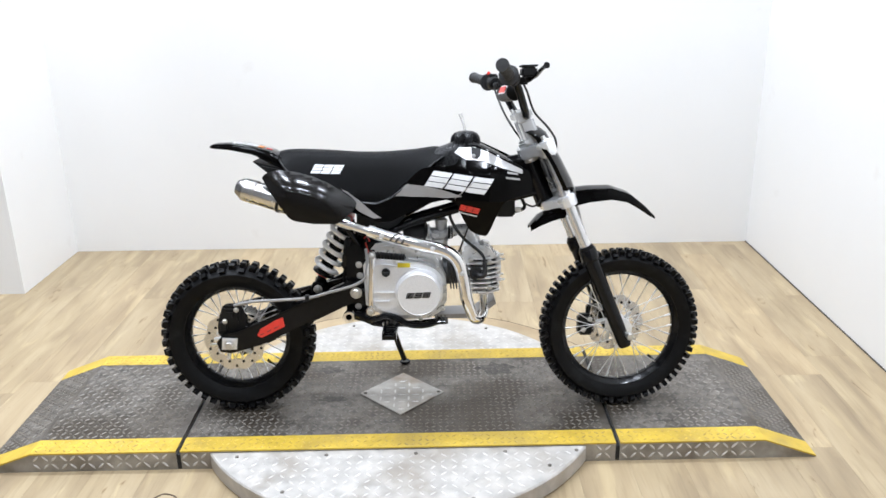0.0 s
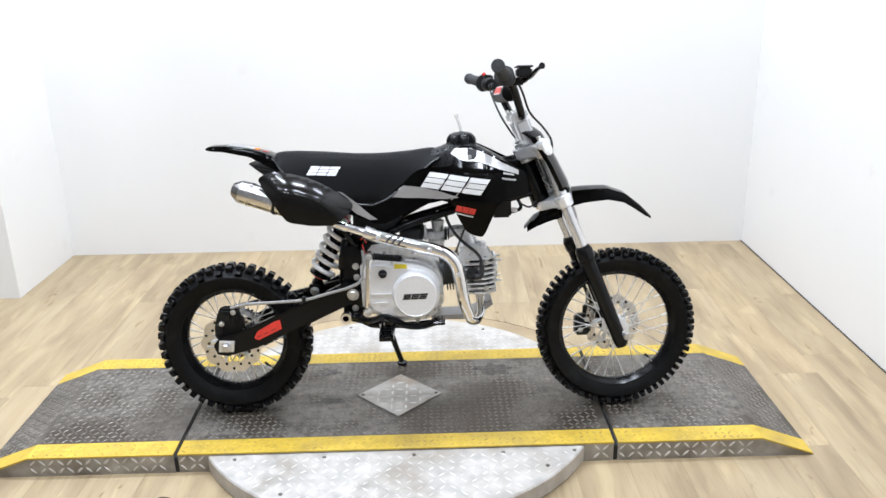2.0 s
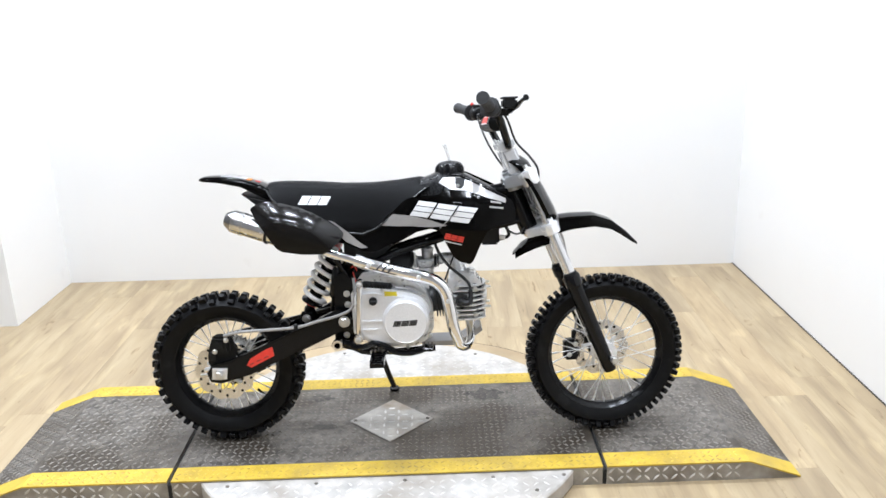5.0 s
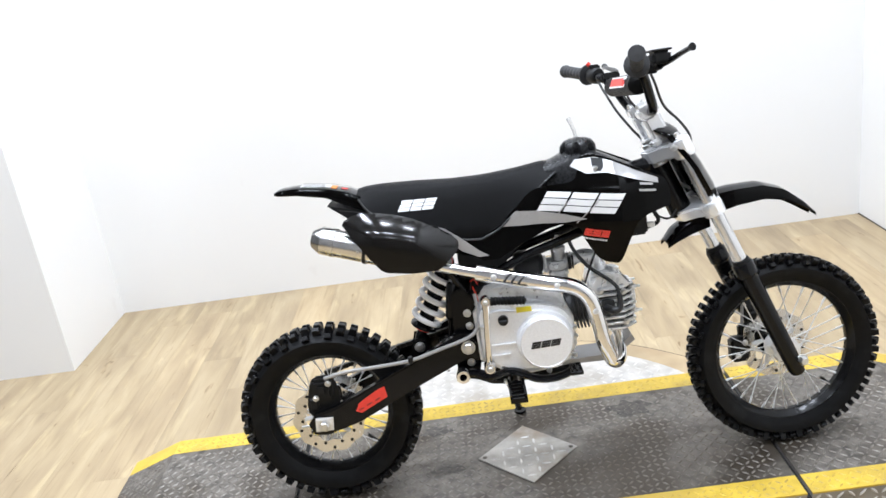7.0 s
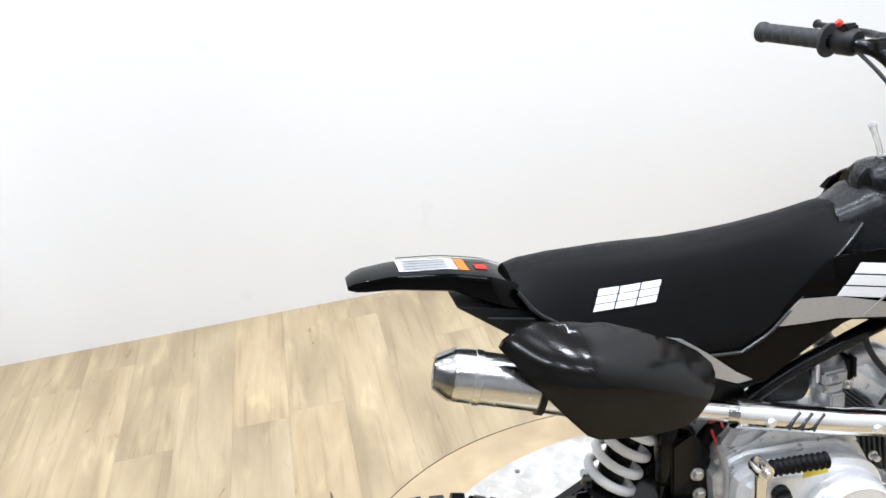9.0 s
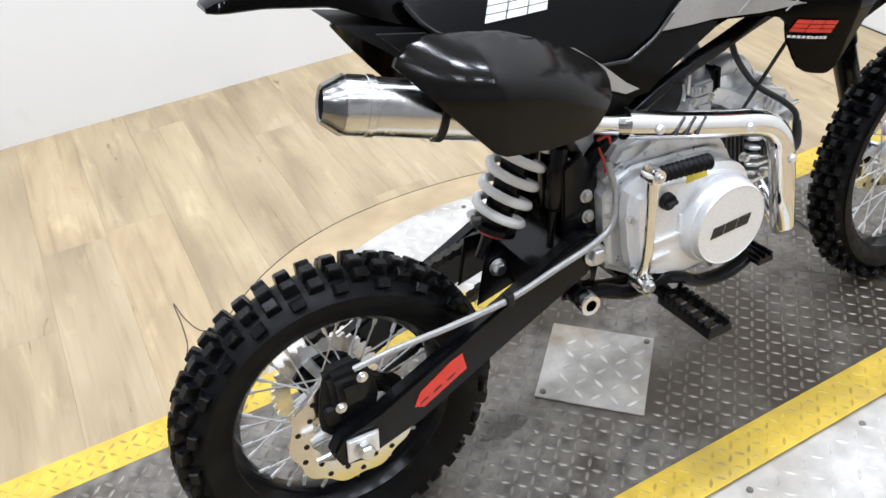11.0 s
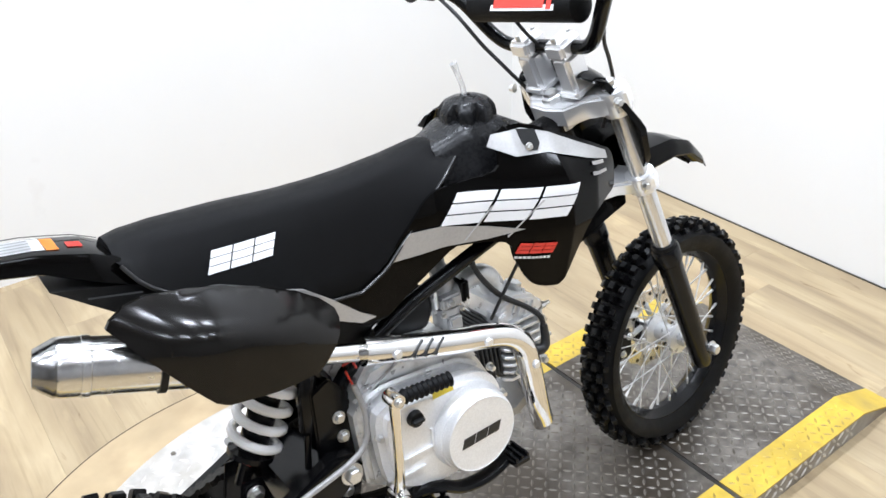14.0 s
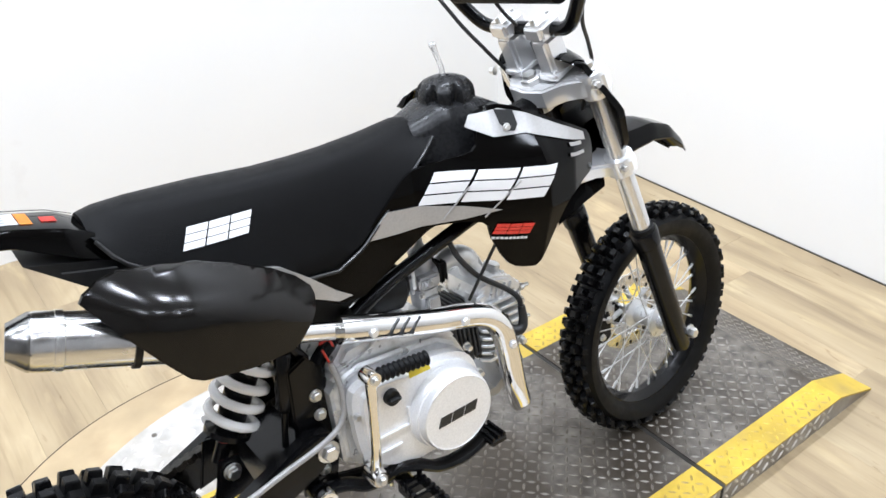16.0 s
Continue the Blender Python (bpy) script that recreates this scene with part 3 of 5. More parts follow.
def wheel(name, R, rim_out, rim_in, w, count, length, label):
    e = empty(name, None, label)
    e.parent = bike
    c = R - 0.0165
    mid = (c + rim_out) / 2
    prof = [(rim_out - 0.004, -w * 0.34), (rim_out + 0.004, -w * 0.4), (mid - 0.008, -w * 0.5), (mid + 0.008, -w * 0.51), (c - 0.022, -w * 0.47), (c - 0.007, -w * 0.33), (c - 0.001, -w * 0.15)]
    prof = prof + [(r, -y) for r, y in prof[::-1]]
    tyre = part("tyre", lathe(prof, 96, closed=True), RUBBER, e, "knobbly black rubber tyre")
    part("tread", knobs(R, w, count, length), TREAD, tyre, "square rubber tread blocks", smooth=None)["kind"] = "stuff"
    q = w * 0.32
    rp = [(rim_in + 0.004, -q * 0.55), (rim_out - 0.006, -q), (rim_out + 0.004, -q * 1.06), (rim_out + 0.004, -q * 0.94), (rim_out - 0.008, -q * 0.7), (rim_in + 0.008, -q * 0.35)]
    rp = rp[:1] + [(rim_in, -q * 0.3), (rim_in, q * 0.3)] + [(r, -y) for r, y in rp] + [(r, y) for r, y in rp[:0:-1]]
    part("rim", lathe(rp, 96, closed=True), FRAME, e, "black painted wheel rim")
    hub = part("hub", lathe([(0.0, -0.05), (0.014, -0.05), (0.016, -0.034), (0.034, -0.032), (0.035, -0.026), (0.02, -0.02), (0.018, 0.0), (0.02, 0.02), (0.035, 0.026), (0.034, 0.032), (0.016, 0.034), (0.014, 0.05), (0.0, 0.05)], 28), CAST, e, "bare aluminium hub")
    for i in range(32):
        side = 1 if i % 2 else -1
        a = 2 * math.pi * i / 32
        lean = 0.85 if (i // 2) % 2 else -0.85
        h = Vector((0.031 * math.cos(a + lean), side * 0.028, 0.031 * math.sin(a + lean)))
        o = Vector((rim_in * math.cos(a), side * 0.003, rim_in * math.sin(a)))
        part("spoke", tube([h, h.lerp(o, 0.88), h.lerp(o, 0.885), o], [0.0014, 0.0014, 0.0029, 0.0029], 6, smooth=False), POLISH, e)
    part("valve", bar((rim_in * 0.707, 0, rim_in * -0.707), ((rim_in - 0.03) * 0.707, 0, (rim_in - 0.03) * -0.707), 0.004, 8), MATTE, e)
    return e


def brake_disc(parent, r, y):
    """A wavy-edged disc with drilled slots and a five-armed carrier."""
    n = 120
    loops = []
    for yy in (y - 0.002, y + 0.002):
        for k2 in (0, 1):
            rr = []
            for k in range(n):
                a = 2 * math.pi * k / n
                rad = (r + 0.003 * math.cos(10 * a)) if k2 else (r * 0.66 + 0.003 * math.cos(10 * a))
                rr.append(Vector((rad * math.cos(a), yy, rad * math.sin(a))))
            loops.append(rr)
    o = part("brake_disc", rings([loops[0], loops[1], loops[3], loops[2]], closed_path=True), STAINLESS, parent, "wavy drilled steel brake disc")
    hole = bmesh.new()
    for k in range(20):
        a = 2 * math.pi * k / 20
        rad = r * (0.88 if k % 2 else 0.76)
        hole = join(hole, moved(lathe([(0.0, y - 0.0026), (0.0042, y - 0.0026), (0.0042, y + 0.0026), (0.0, y + 0.0026)], 8), Matrix.Translation((rad * math.cos(a), 0, rad * math.sin(a)))))
    part("drilling", hole, MATTE, parent, "dark drilled holes")["kind"] = "stuff"
    for k in range(5):
        a = 2 * math.pi * k / 5 + 0.3
        part("disc_arm", tube([(0.03 * math.cos(a), y, 0.03 * math.sin(a)), (r * 0.68 * math.cos(a + 0.25), y, r * 0.68 * math.sin(a + 0.25))], 0.006, 8, smooth=False), CAST, parent)
    return o


FW, RW = Vector((0.586, 0, 0.243)), Vector((-0.586, 0, 0.234))
front_wheel = wheel("front_wheel", 0.2465, 0.186, 0.166, 0.070, 33, 0.0135, "tall spoked front wheel with a knobbly tyre")
brake_disc(front_wheel, 0.088, 0.045)
rear_wheel = wheel("rear_wheel", 0.2375, 0.167, 0.146, 0.090, 23, 0.0185, "wide spoked rear wheel with a knobbly tyre")
brake_disc(rear_wheel, 0.092, -0.052)
rear_wheel.matrix_basis = Matrix.Translation(RW)
STEER = Vector((0.31, 0, 0.80))
AXIS = Vector((-0.377, 0, 0.926))
STURN = Matrix.Translation(STEER) @ Matrix.Rotation(radians(4.0), 4, AXIS) @ Matrix.Translation(-STEER)
front_wheel.matrix_basis = STURN @ Matrix.Translation(FW)
sprocket = bmesh.new()
teeth = 37
ringo = [[Vector(((0.078 + (0.006 if (k % 4) < 2 else 0)) * math.cos(2 * math.pi * k / (teeth * 4)), yy, (0.078 + (0.006 if (k % 4) < 2 else 0)) * math.sin(2 * math.pi * k / (teeth * 4)))) for k in range(teeth * 4)] for yy in (0.056, 0.061)]
ringi = [[Vector((0.055 * math.cos(2 * math.pi * k / (teeth * 4)), yy, 0.055 * math.sin(2 * math.pi * k / (teeth * 4)))) for k in range(teeth * 4)] for yy in (0.056, 0.061)]
part("sprocket", rings([ringi[0], ringo[0], ringo[1], ringi[1]], closed_path=True), STAINLESS, rear_wheel, "toothed steel rear sprocket", smooth=None)
for k in range(4):
    a = math.pi / 2 * k + 0.4
    part("sprocket_arm", bar((0.02 * math.cos(a), 0.058, 0.02 * math.sin(a)), (0.058 * math.cos(a), 0.058, 0.058 * math.sin(a)), 0.008, 8), CAST, rear_wheel)

# -- swingarm, chain, rear brake --
arm_out = [(-0.632, 0.240), (-0.622, 0.212), (-0.590, 0.206), (-0.500, 0.231), (-0.357, 0.298), (-0.220, 0.358), (-0.186, 0.392), (-0.198, 0.418), (-0.230, 0.425), (-0.351, 0.368), (-0.478, 0.312), (-0.560, 0.276), (-0.615, 0.262)]
swing = part("swingarm", join(slab(arm_out, -0.096, -0.070, 0.004), slab(arm_out, 0.070, 0.096, 0.004), slab([(-0.295, 0.33), (-0.225, 0.36), (-0.225, 0.398), (-0.285, 0.375)], -0.071, 0.071, 0.004)), FRAME, bike, "black painted box-section swingarm")
for s in (-1, 1):
    y0, y1 = sorted((s * 0.026, s * 0.034))
    part("shock_mount", slab([(-0.365, 0.33), (-0.30, 0.345), (-0.315, 0.405), (-0.345, 0.408)], y0, y1), FRAME, swing)
part("mount_bolt", bolt((-0.33, -0.036, 0.386), 0.010, 0.012), ZINC, swing)
part("pivot_bolt", bolt((-0.208, -0.098, 0.390), 0.013, 0.012), ZINC, swing)
for s in (-1, 1):
    part("chain_adjuster", slab([(-0.615, 0.222), (-0.570, 0.222), (-0.566, 0.256), (-0.611, 0.258)], s * 0.0965, s * 0.104, 0.002), POLISH, swing, "bright chain adjuster block")
    part("axle_nut", bolt((-0.590, s * 0.104, 0.238), 0.012, 0.014, (0, s, 0)), ZINC, swing)
part("adjuster_screw", bar((-0.652, -0.085, 0.232), (-0.60, -0.085, 0.236), 0.004, 8), ZINC, swing)
part("sticker", slab([(-0.508, 0.262), (-0.494, 0.256), (-0.424, 0.290), (-0.428, 0.318), (-0.446, 0.312), (-0.497, 0.283)], -0.0972, -0.0962, 0), RED, swing, "red sticker")
for k in range(3):
    x0 = -0.500 + 0.022 * k
    part("sticker_mark", slab([(x0, 0.263 + 0.010 * k), (x0 + 0.013, 0.269 + 0.010 * k), (x0 + 0.0138, 0.2715 + 0.010 * k), (x0 + 0.0005, 0.2655 + 0.010 * k)], -0.0978, -0.0973, 0), BLACK_DECAL, swing)
for dz0, dz1 in ((0.082, 0.028), (-0.082, -0.028)):
    a, b = Vector((-0.60, 0.0585, 0.234 + dz0)), Vector((-0.165, 0.0585, 0.385 + dz1))
    n = 54
    d = (b - a) / n
    link = bmesh.new()
    ang = math.degrees(math.atan2(d.z, d.x))
    for k in range(n):
        c0 = a + d * (k + 0.5)
        wy = 0.008 if k % 2 else 0.005
        link = join(link, moved(box(-0.0052, -wy, -0.0056, 0.0052, wy, 0.0056), Matrix.Translation(c0) @ Matrix.Rotation(math.radians(-ang), 4, "Y")))
    part("chain", link, CHAIN, bike, "oily steel roller chain", smooth=None)
part("brake_plate", slab(smooth_outline([(-0.632, 0.262), (-0.618, 0.335), (-0.600, 0.352), (-0.560, 0.348), (-0.545, 0.30), (-0.556, 0.262), (-0.59, 0.235)], 3), -0.068, -0.060, 0.002), MATTE, bike, "black rear caliper bracket")
cal = part("rear_caliper", join(box(-0.612, -0.085, 0.295, -0.560, -0.040, 0.350, 0.008, 2), box(-0.600, -0.092, 0.312, -0.575, -0.084, 0.338, 0.004, 2), box(-0.625, -0.075, 0.268, -0.602, -0.058, 0.30, 0.004)), MATTE, bike, "black rear brake caliper")
part("caliper_bolt", bolt((-0.604, -0.086, 0.305), 0.006), ZINC, cal)
part("caliper_bolt", bolt((-0.568, -0.086, 0.34), 0.006), ZINC, cal)
part("brake_hose", tube([(-0.176, -0.085, 0.52), (-0.172, -0.098, 0.475), (-0.182, -0.104, 0.435), (-0.214, -0.106, 0.415), (-0.282, -0.104, 0.396), (-0.351, -0.102, 0.378), (-0.437, -0.100, 0.372), (-0.52, -0.092, 0.366), (-0.575, -0.080, 0.352)], 0.0046, 10, 8), CABLE, bike, "grey braided brake hose")
part("hose_clip", join(box(-0.358, -0.109, 0.370, -0.346, -0.094, 0.388, 0.002)), MATTE, bike)

# -- shock absorber --
top_s, bot_s = Vector((-0.228, -0.008, 0.600)), Vector((-0.336, -0.004, 0.390))
along = (bot_s - top_s).normalized()
shock = part("shock_absorber", turned([(0.0, 0.0), (0.016, 0.0), (0.020, 0.012), (0.034, 0.02), (0.034, 0.028), (0.021, 0.032), (0.021, 0.182), (0.034, 0.185), (0.034, 0.193), (0.012, 0.198), (0.011, 0.238), (0.0, 0.238)], top_s, bot_s, 24), FRAME, bike, "black shock absorber with a white coil spring")
side_v = along.cross(Vector((0, 1, 0))).normalized()
coil = []
turns, st, en = 5.4, 0.034, 0.186
for k in range(int(turns * 16) + 1):
    a = 2 * math.pi * k / 16
    f = k / (turns * 16)
    coil.append(top_s + along * (st + (en - st) * f) + (side_v * math.cos(a) + Vector((0, 1, 0)) * math.sin(a)) * 0.0355)
part("coil_spring", tube(coil, 0.0070, 10, smooth=False), SPRING, shock, "glossy white coil spring")
part("spring_collar", turned([(0.012, 0.190), (0.022, 0.191), (0.022, 0.199), (0.012, 0.201)], top_s, bot_s, 24), RED, shock, "red spring collar")
part("top_bush", bar((-0.229, -0.052, 0.600), (-0.229, 0.03, 0.600), 0.0125, 16), RED, shock, "red anodised upper bush")
part("shock_bolt", bolt((-0.229, -0.052, 0.600), 0.008, 0.010), ZINC, shock)
part("reservoir", turned([(0.0, 0), (0.011, 0.0), (0.013, 0.004), (0.013, 0.085), (0.009, 0.092), (0.005, 0.094), (0.005, 0.15), (0.0, 0.15)], (-0.228, -0.05, 0.545), (-0.252, -0.052, 0.40), 16), FRAME, shock, "black shock reservoir")

# -- frame --
chassis = part("chassis", tube([(0.285, 0, 0.76), (0.17, 0, 0.735), (0.02, 0, 0.665), (-0.10, 0, 0.60), (-0.19, 0, 0.555), (-0.21, 0, 0.45), (-0.205, 0, 0.36)], 0.022, 14), FRAME, bike, "gloss black steel tube frame")
for s in (-1, 1):
    part("frame_rail", tube([(0.33, s * 0.012, 0.67), (0.25, s * 0.036, 0.655), (0.136, s * 0.042, 0.636), (0.052, s * 0.046, 0.614), (-0.066, s * 0.05, 0.578), (-0.17, s * 0.052, 0.52), (-0.20, s * 0.055, 0.47)], 0.0115, 12), FRAME, chassis)
    part("seat_rail", tube([(-0.12, s * 0.05, 0.60), (-0.26, s * 0.055, 0.65), (-0.42, s * 0.045, 0.735)], 0.010, 10), FRAME, chassis)
    part("seat_strut", tube([(-0.20, s * 0.05, 0.52), (-0.26, s * 0.055, 0.62), (-0.33, s * 0.052, 0.69)], 0.009, 10), FRAME, chassis)
    y0, y1 = sorted((s * 0.058, s * 0.068))
    part("pivot_plate", slab([(-0.243, 0.305), (-0.192, 0.290), (-0.180, 0.34), (-0.178, 0.50), (-0.205, 0.535), (-0.235, 0.52)], y0, y1, 0.003), FRAME, chassis)
    part("lower_rail", tube([(0.06, s * 0.045, 0.285), (-0.05, s * 0.05, 0.278), (-0.13, s * 0.055, 0.285), (-0.21, s * 0.06, 0.31)], 0.010, 10), FRAME, chassis)
part("cross_tube", bar((-0.21, -0.07, 0.31), (-0.21, 0.07, 0.31), 0.013, 12), FRAME, chassis)
part("head_tube", bar((0.301, 0, 0.772), (0.358, 0, 0.632), 0.029, 24), FRAME, chassis)
for px, pz in ((-0.200, 0.468), (-0.198, 0.435), (-0.206, 0.34)):
    part("frame_bolt", bolt((px, -0.068, pz), 0.0075, 0.008), ZINC, chassis)
part("engine_mount", slab([(-0.10, 0.54), (-0.17, 0.50), (-0.175, 0.545), (-0.12, 0.575)], -0.058, -0.05), FRAME, chassis)
part("mount_bolt", bolt((-0.118, -0.059, 0.542), 0.009, 0.010), ZINC, chassis)
part("red_wire", tube([(-0.178, -0.070, 0.535), (-0.170, -0.072, 0.50), (-0.172, -0.071, 0.45), (-0.178, -0.07, 0.41)], 0.0018, 8), RED, chassis, "thin red electrical wire")
part("red_wire", tube([(-0.182, -0.072, 0.548), (-0.172, -0.082, 0.555), (-0.165, -0.078, 0.54)], 0.0018, 8), RED, chassis)

part("air_box", slab([(-0.205, 0.625), (-0.10, 0.640), (-0.06, 0.605), (-0.09, 0.575), (-0.16, 0.540), (-0.205, 0.552)], -0.046, 0.046, 0.008), MATTE, bike, "black air box under the saddle")

# -- engine --
case_out = [(-0.186, 0.470), (-0.165, 0.498), (-0.137, 0.506), (-0.06, 0.500), (0.0, 0.492), (0.036, 0.470), (0.056, 0.43), (0.058, 0.36), (0.038, 0.325), (0.004, 0.305), (-0.063, 0.300), (-0.135, 0.318), (-0.182, 0.35)]
engine = part("engine", slab(case_out, -0.095, 0.085, 0.010, 3), CAST, bike, "bare aluminium single-cylinder engine")
ring_c = Vector((-0.022, 0, 0.399))
cov_out = [(-0.172, 0.468), (-0.150, 0.490), (-0.118, 0.494), (-0.065, 0.486), (-0.015, 0.480), (0.026, 0.464), (0.046, 0.432), (0.048, 0.385), (0.032, 0.350), (-0.005, 0.326), (-0.070, 0.318), (-0.130, 0.332), (-0.165, 0.365)]
cover = part("clutch_cover", slab(smooth_outline(cov_out, 3), -0.134, -0.094, 0.012, 4), SILVER, engine, "satin silver engine side cover")
part("cover_boss", lathe([(0.0, -0.128), (0.070, -0.128), (0.068, -0.140), (0.065, -0.150), (0.0, -0.150)], 56, Matrix.Translation(ring_c)), SILVER, cover)
dial = part("round_cover", lathe([(0.0, -0.148), (0.063, -0.148), (0.063, -0.159), (0.0605, -0.1640), (0.0595, -0.1645), (0.0585, -0.1635), (0.0, -0.1635)], 64, Matrix.Translation(ring_c)), SILVER, cover, "round satin silver clutch cap")
for px, pz in ((-0.168, 0.445), (-0.16, 0.36), (-0.09, 0.317), (-0.02, 0.314), (0.046, 0.345), (0.052, 0.415), (0.052, 0.392), (0.034, 0.470), (-0.09, 0.490), (-0.14, 0.5)):
    part("cover_bolt", bolt((px, -0.118, pz), 0.0052, 0.012), ZINC, cover)
part("embossed_rib", join(box(-0.15, -0.1385, 0.398, -0.092, -0.133, 0.4015), box(-0.15, -0.1385, 0.372, -0.108, -0.133, 0.3755), box(-0.093, -0.1385, 0.398, -0.0895, -0.133, 0.43)), SILVER, cover)
part("oil_filler_cap", join(moved(lathe([(0.0, -0.143), (0.0115, -0.143), (0.0125, -0.136), (0.0125, -0.125), (0.0, -0.125)], 20), Matrix.Translation((-0.116, 0, 0.460))), box(-0.126, -0.150, 0.4565, -0.106, -0.142, 0.4635, 0.002)), MATTE, engine, "black oil filler cap")
part("warning_label", slab([(-0.082, 0.474), (-0.045, 0.474), (-0.047, 0.486), (-0.082, 0.488)], -0.1352, -0.1345, 0), YELLOW_DECAL, cover, "yellow warning label")
part("starter_plate", slab([(-0.18, 0.49), (-0.10, 0.53), (-0.03, 0.52), (0.02, 0.50), (0.04, 0.47), (-0.16, 0.46)], -0.085, 0.06, 0.006), CAST, engine)
part("upper_case", slab([(-0.175, 0.50), (-0.15, 0.53), (-0.11, 0.535), (-0.085, 0.50)], -0.08, 0.06, 0.008), CAST, engine)
# finned cylinder and head
cyl = part("cylinder", bar((0.05, 0, 0.43), (0.15, 0, 0.44), 0.042, 24), FIN_DARK, engine, "dark finned cylinder barrel")
for k in range(6):
    part("fin", moved(box(-0.002, -0.050, -0.048, 0.002, 0.050, 0.050, 0.001), Matrix.Translation((0.066 + 0.0085 * k, 0, 0.432)) @ Matrix.Rotation(radians(-6), 4, "Y")), FIN_DARK, engine, smooth=None)


def plate(outline, z0, z1, bevel=0.001):
    """A level plate cut to an outline in x, y."""
    b = slab(outline, -z1, -z0, bevel, 1)
    b.transform(Matrix.Rotation(radians(-90), 4, "X"))
    return b


cyl_head = part("cylinder_head", join(box(0.118, -0.044, 0.374, 0.200, 0.044, 0.500, 0.006, 2), box(0.196, -0.034, 0.384, 0.212, 0.034, 0.484, 0.005)), FIN_DARK, engine, "finned aluminium cylinder head")
for k in range(8):
    zz = 0.372 + 0.0148 * k
    w = 0.068 - 0.0020 * abs(k - 3.5)
    part("head_fin", plate([(0.112, -w + 0.010), (0.122, -w), (0.182, -w), (0.217, -w + 0.030), (0.217, w - 0.030), (0.182, w), (0.122, w), (0.112, w - 0.010)], zz, zz + 0.0058, 0.0010), CAST, cyl_head, smooth=None)
part("rocker_cover", join(slab([(0.106, 0.488), (0.112, 0.514), (0.150, 0.520), (0.186, 0.508), (0.206, 0.482), (0.196, 0.474), (0.112, 0.478)], -0.052, 0.052, 0.005), slab([(0.104, 0.462), (0.106, 0.500), (0.124, 0.506), (0.126, 0.458)], -0.060, -0.020, 0.004)), CAST, cyl_head, "cast aluminium rocker cover")
for k in range(4):
    part("cover_rib", moved(box(-0.0022, -0.056, -0.012, 0.0022, -0.050, 0.013, 0.0008), Matrix.Translation((0.140 + 0.0125 * k, 0, 0.496 - 0.0022 * k)) @ Matrix.Rotation(radians(22), 4, "Y")), CAST, cyl_head, smooth=None)
part("front_cover", join(box(0.204, -0.040, 0.396, 0.217, 0.040, 0.478, 0.006, 2), turned([(0.0, 0), (0.024, 0), (0.022, 0.006), (0.0, 0.007)], (0.216, 0, 0.440), (0.24, 0, 0.440), 24)), CAST, cyl_head)
part("valve_cap", turned([(0.0, 0), (0.019, 0), (0.019, 0.007), (0.014, 0.010), (0.014, 0.016), (0.0, 0.016)], (0.172, -0.010, 0.508), (0.184, -0.014, 0.545), 6), CAST, engine)
part("plug_recess", slab(smooth_outline([(0.128, 0.420), (0.158, 0.420), (0.160, 0.452), (0.130, 0.452)], 2), -0.0700, -0.060, 0.002), FIN_DARK, cyl_head)
for dx, dz in ((0.132, 0.392), (0.186, 0.392), (0.130, 0.478), (0.186, 0.470)):
    part("head_bolt", bolt((dx, -0.066, dz), 0.0060, 0.010), ZINC, engine)
for dy in (-0.034, 0.030):
    for dz in (0.408, 0.470):
        part("head_stud", turned([(0.0, 0), (0.0065, 0), (0.0065, 0.008), (0.0035, 0.010), (0.0035, 0.020), (0, 0.020)], (0.213, dy, dz), (0.25, dy, dz), 8), ZINC, engine)
part("spark_plug_cap", tube([(0.140, -0.070, 0.436), (0.154, -0.090, 0.434), (0.166, -0.094, 0.437), (0.171, -0.092, 0.452), (0.170, -0.090, 0.474)], [0.0095, 0.0095, 0.0085, 0.0075, 0.0062], 12), RUBBER_HOSE, engine, "black spark plug cap")
part("ignition_lead", tube([(0.170, -0.090, 0.470), (0.168, -0.086, 0.488), (0.153, -0.075, 0.506), (0.118, -0.060, 0.533), (0.096, -0.056, 0.557), (0.076, -0.050, 0.590), (0.066, -0.045, 0.625)], 0.0046, 10, 8), RUBBER_HOSE, engine, "black ignition lead")
part("breather_hose", tube([(0.142, -0.085, 0.612), (0.128, -0.080, 0.588), (0.112, -0.066, 0.545), (0.096, -0.050, 0.498)], 0.0028, 8, 8), RUBBER_HOSE, engine)
# carburettor
carb = part("carburettor", join(
    bar((0.0, 0, 0.546), (0.070, 0, 0.546), 0.0175, 20),
    turned([(0.0, 0), (0.0165, 0), (0.0175, 0.005), (0.0175, 0.026), (0.014, 0.030), (0.0, 0.030)], (0.044, 0, 0.553), (0.044, 0, 0.60), 20),
    turned([(0.0, 0), (0.0235, 0), (0.0245, 0.003), (0.0245, 0.010), (0.0, 0.010)], (0.040, -0.006, 0.532), (0.040, -0.006, 0.48), 24),
    box(0.018, -0.032, 0.534, 0.058, -0.012, 0.556, 0.004, 2), box(0.006, -0.024, 0.530, 0.014, 0.024, 0.562, 0.003), box(0.026, -0.036, 0.540, 0.038, -0.028, 0.552, 0.002)), CARB, engine, "small cast alloy carburettor")
part("float_bowl", join(turned([(0.0, 0), (0.0225, 0), (0.022, 0.022), (0.018, 0.031), (0.0, 0.033)], (0.040, -0.006, 0.523), (0.040, -0.006, 0.46), 24), box(0.028, -0.036, 0.494, 0.052, -0.022, 0.520, 0.003, 2)), CARB, carb, "pale float bowl")
part("drain_screw", bar((0.040, -0.030, 0.495), (0.040, -0.040, 0.493), 0.004, 8), ZINC, carb)
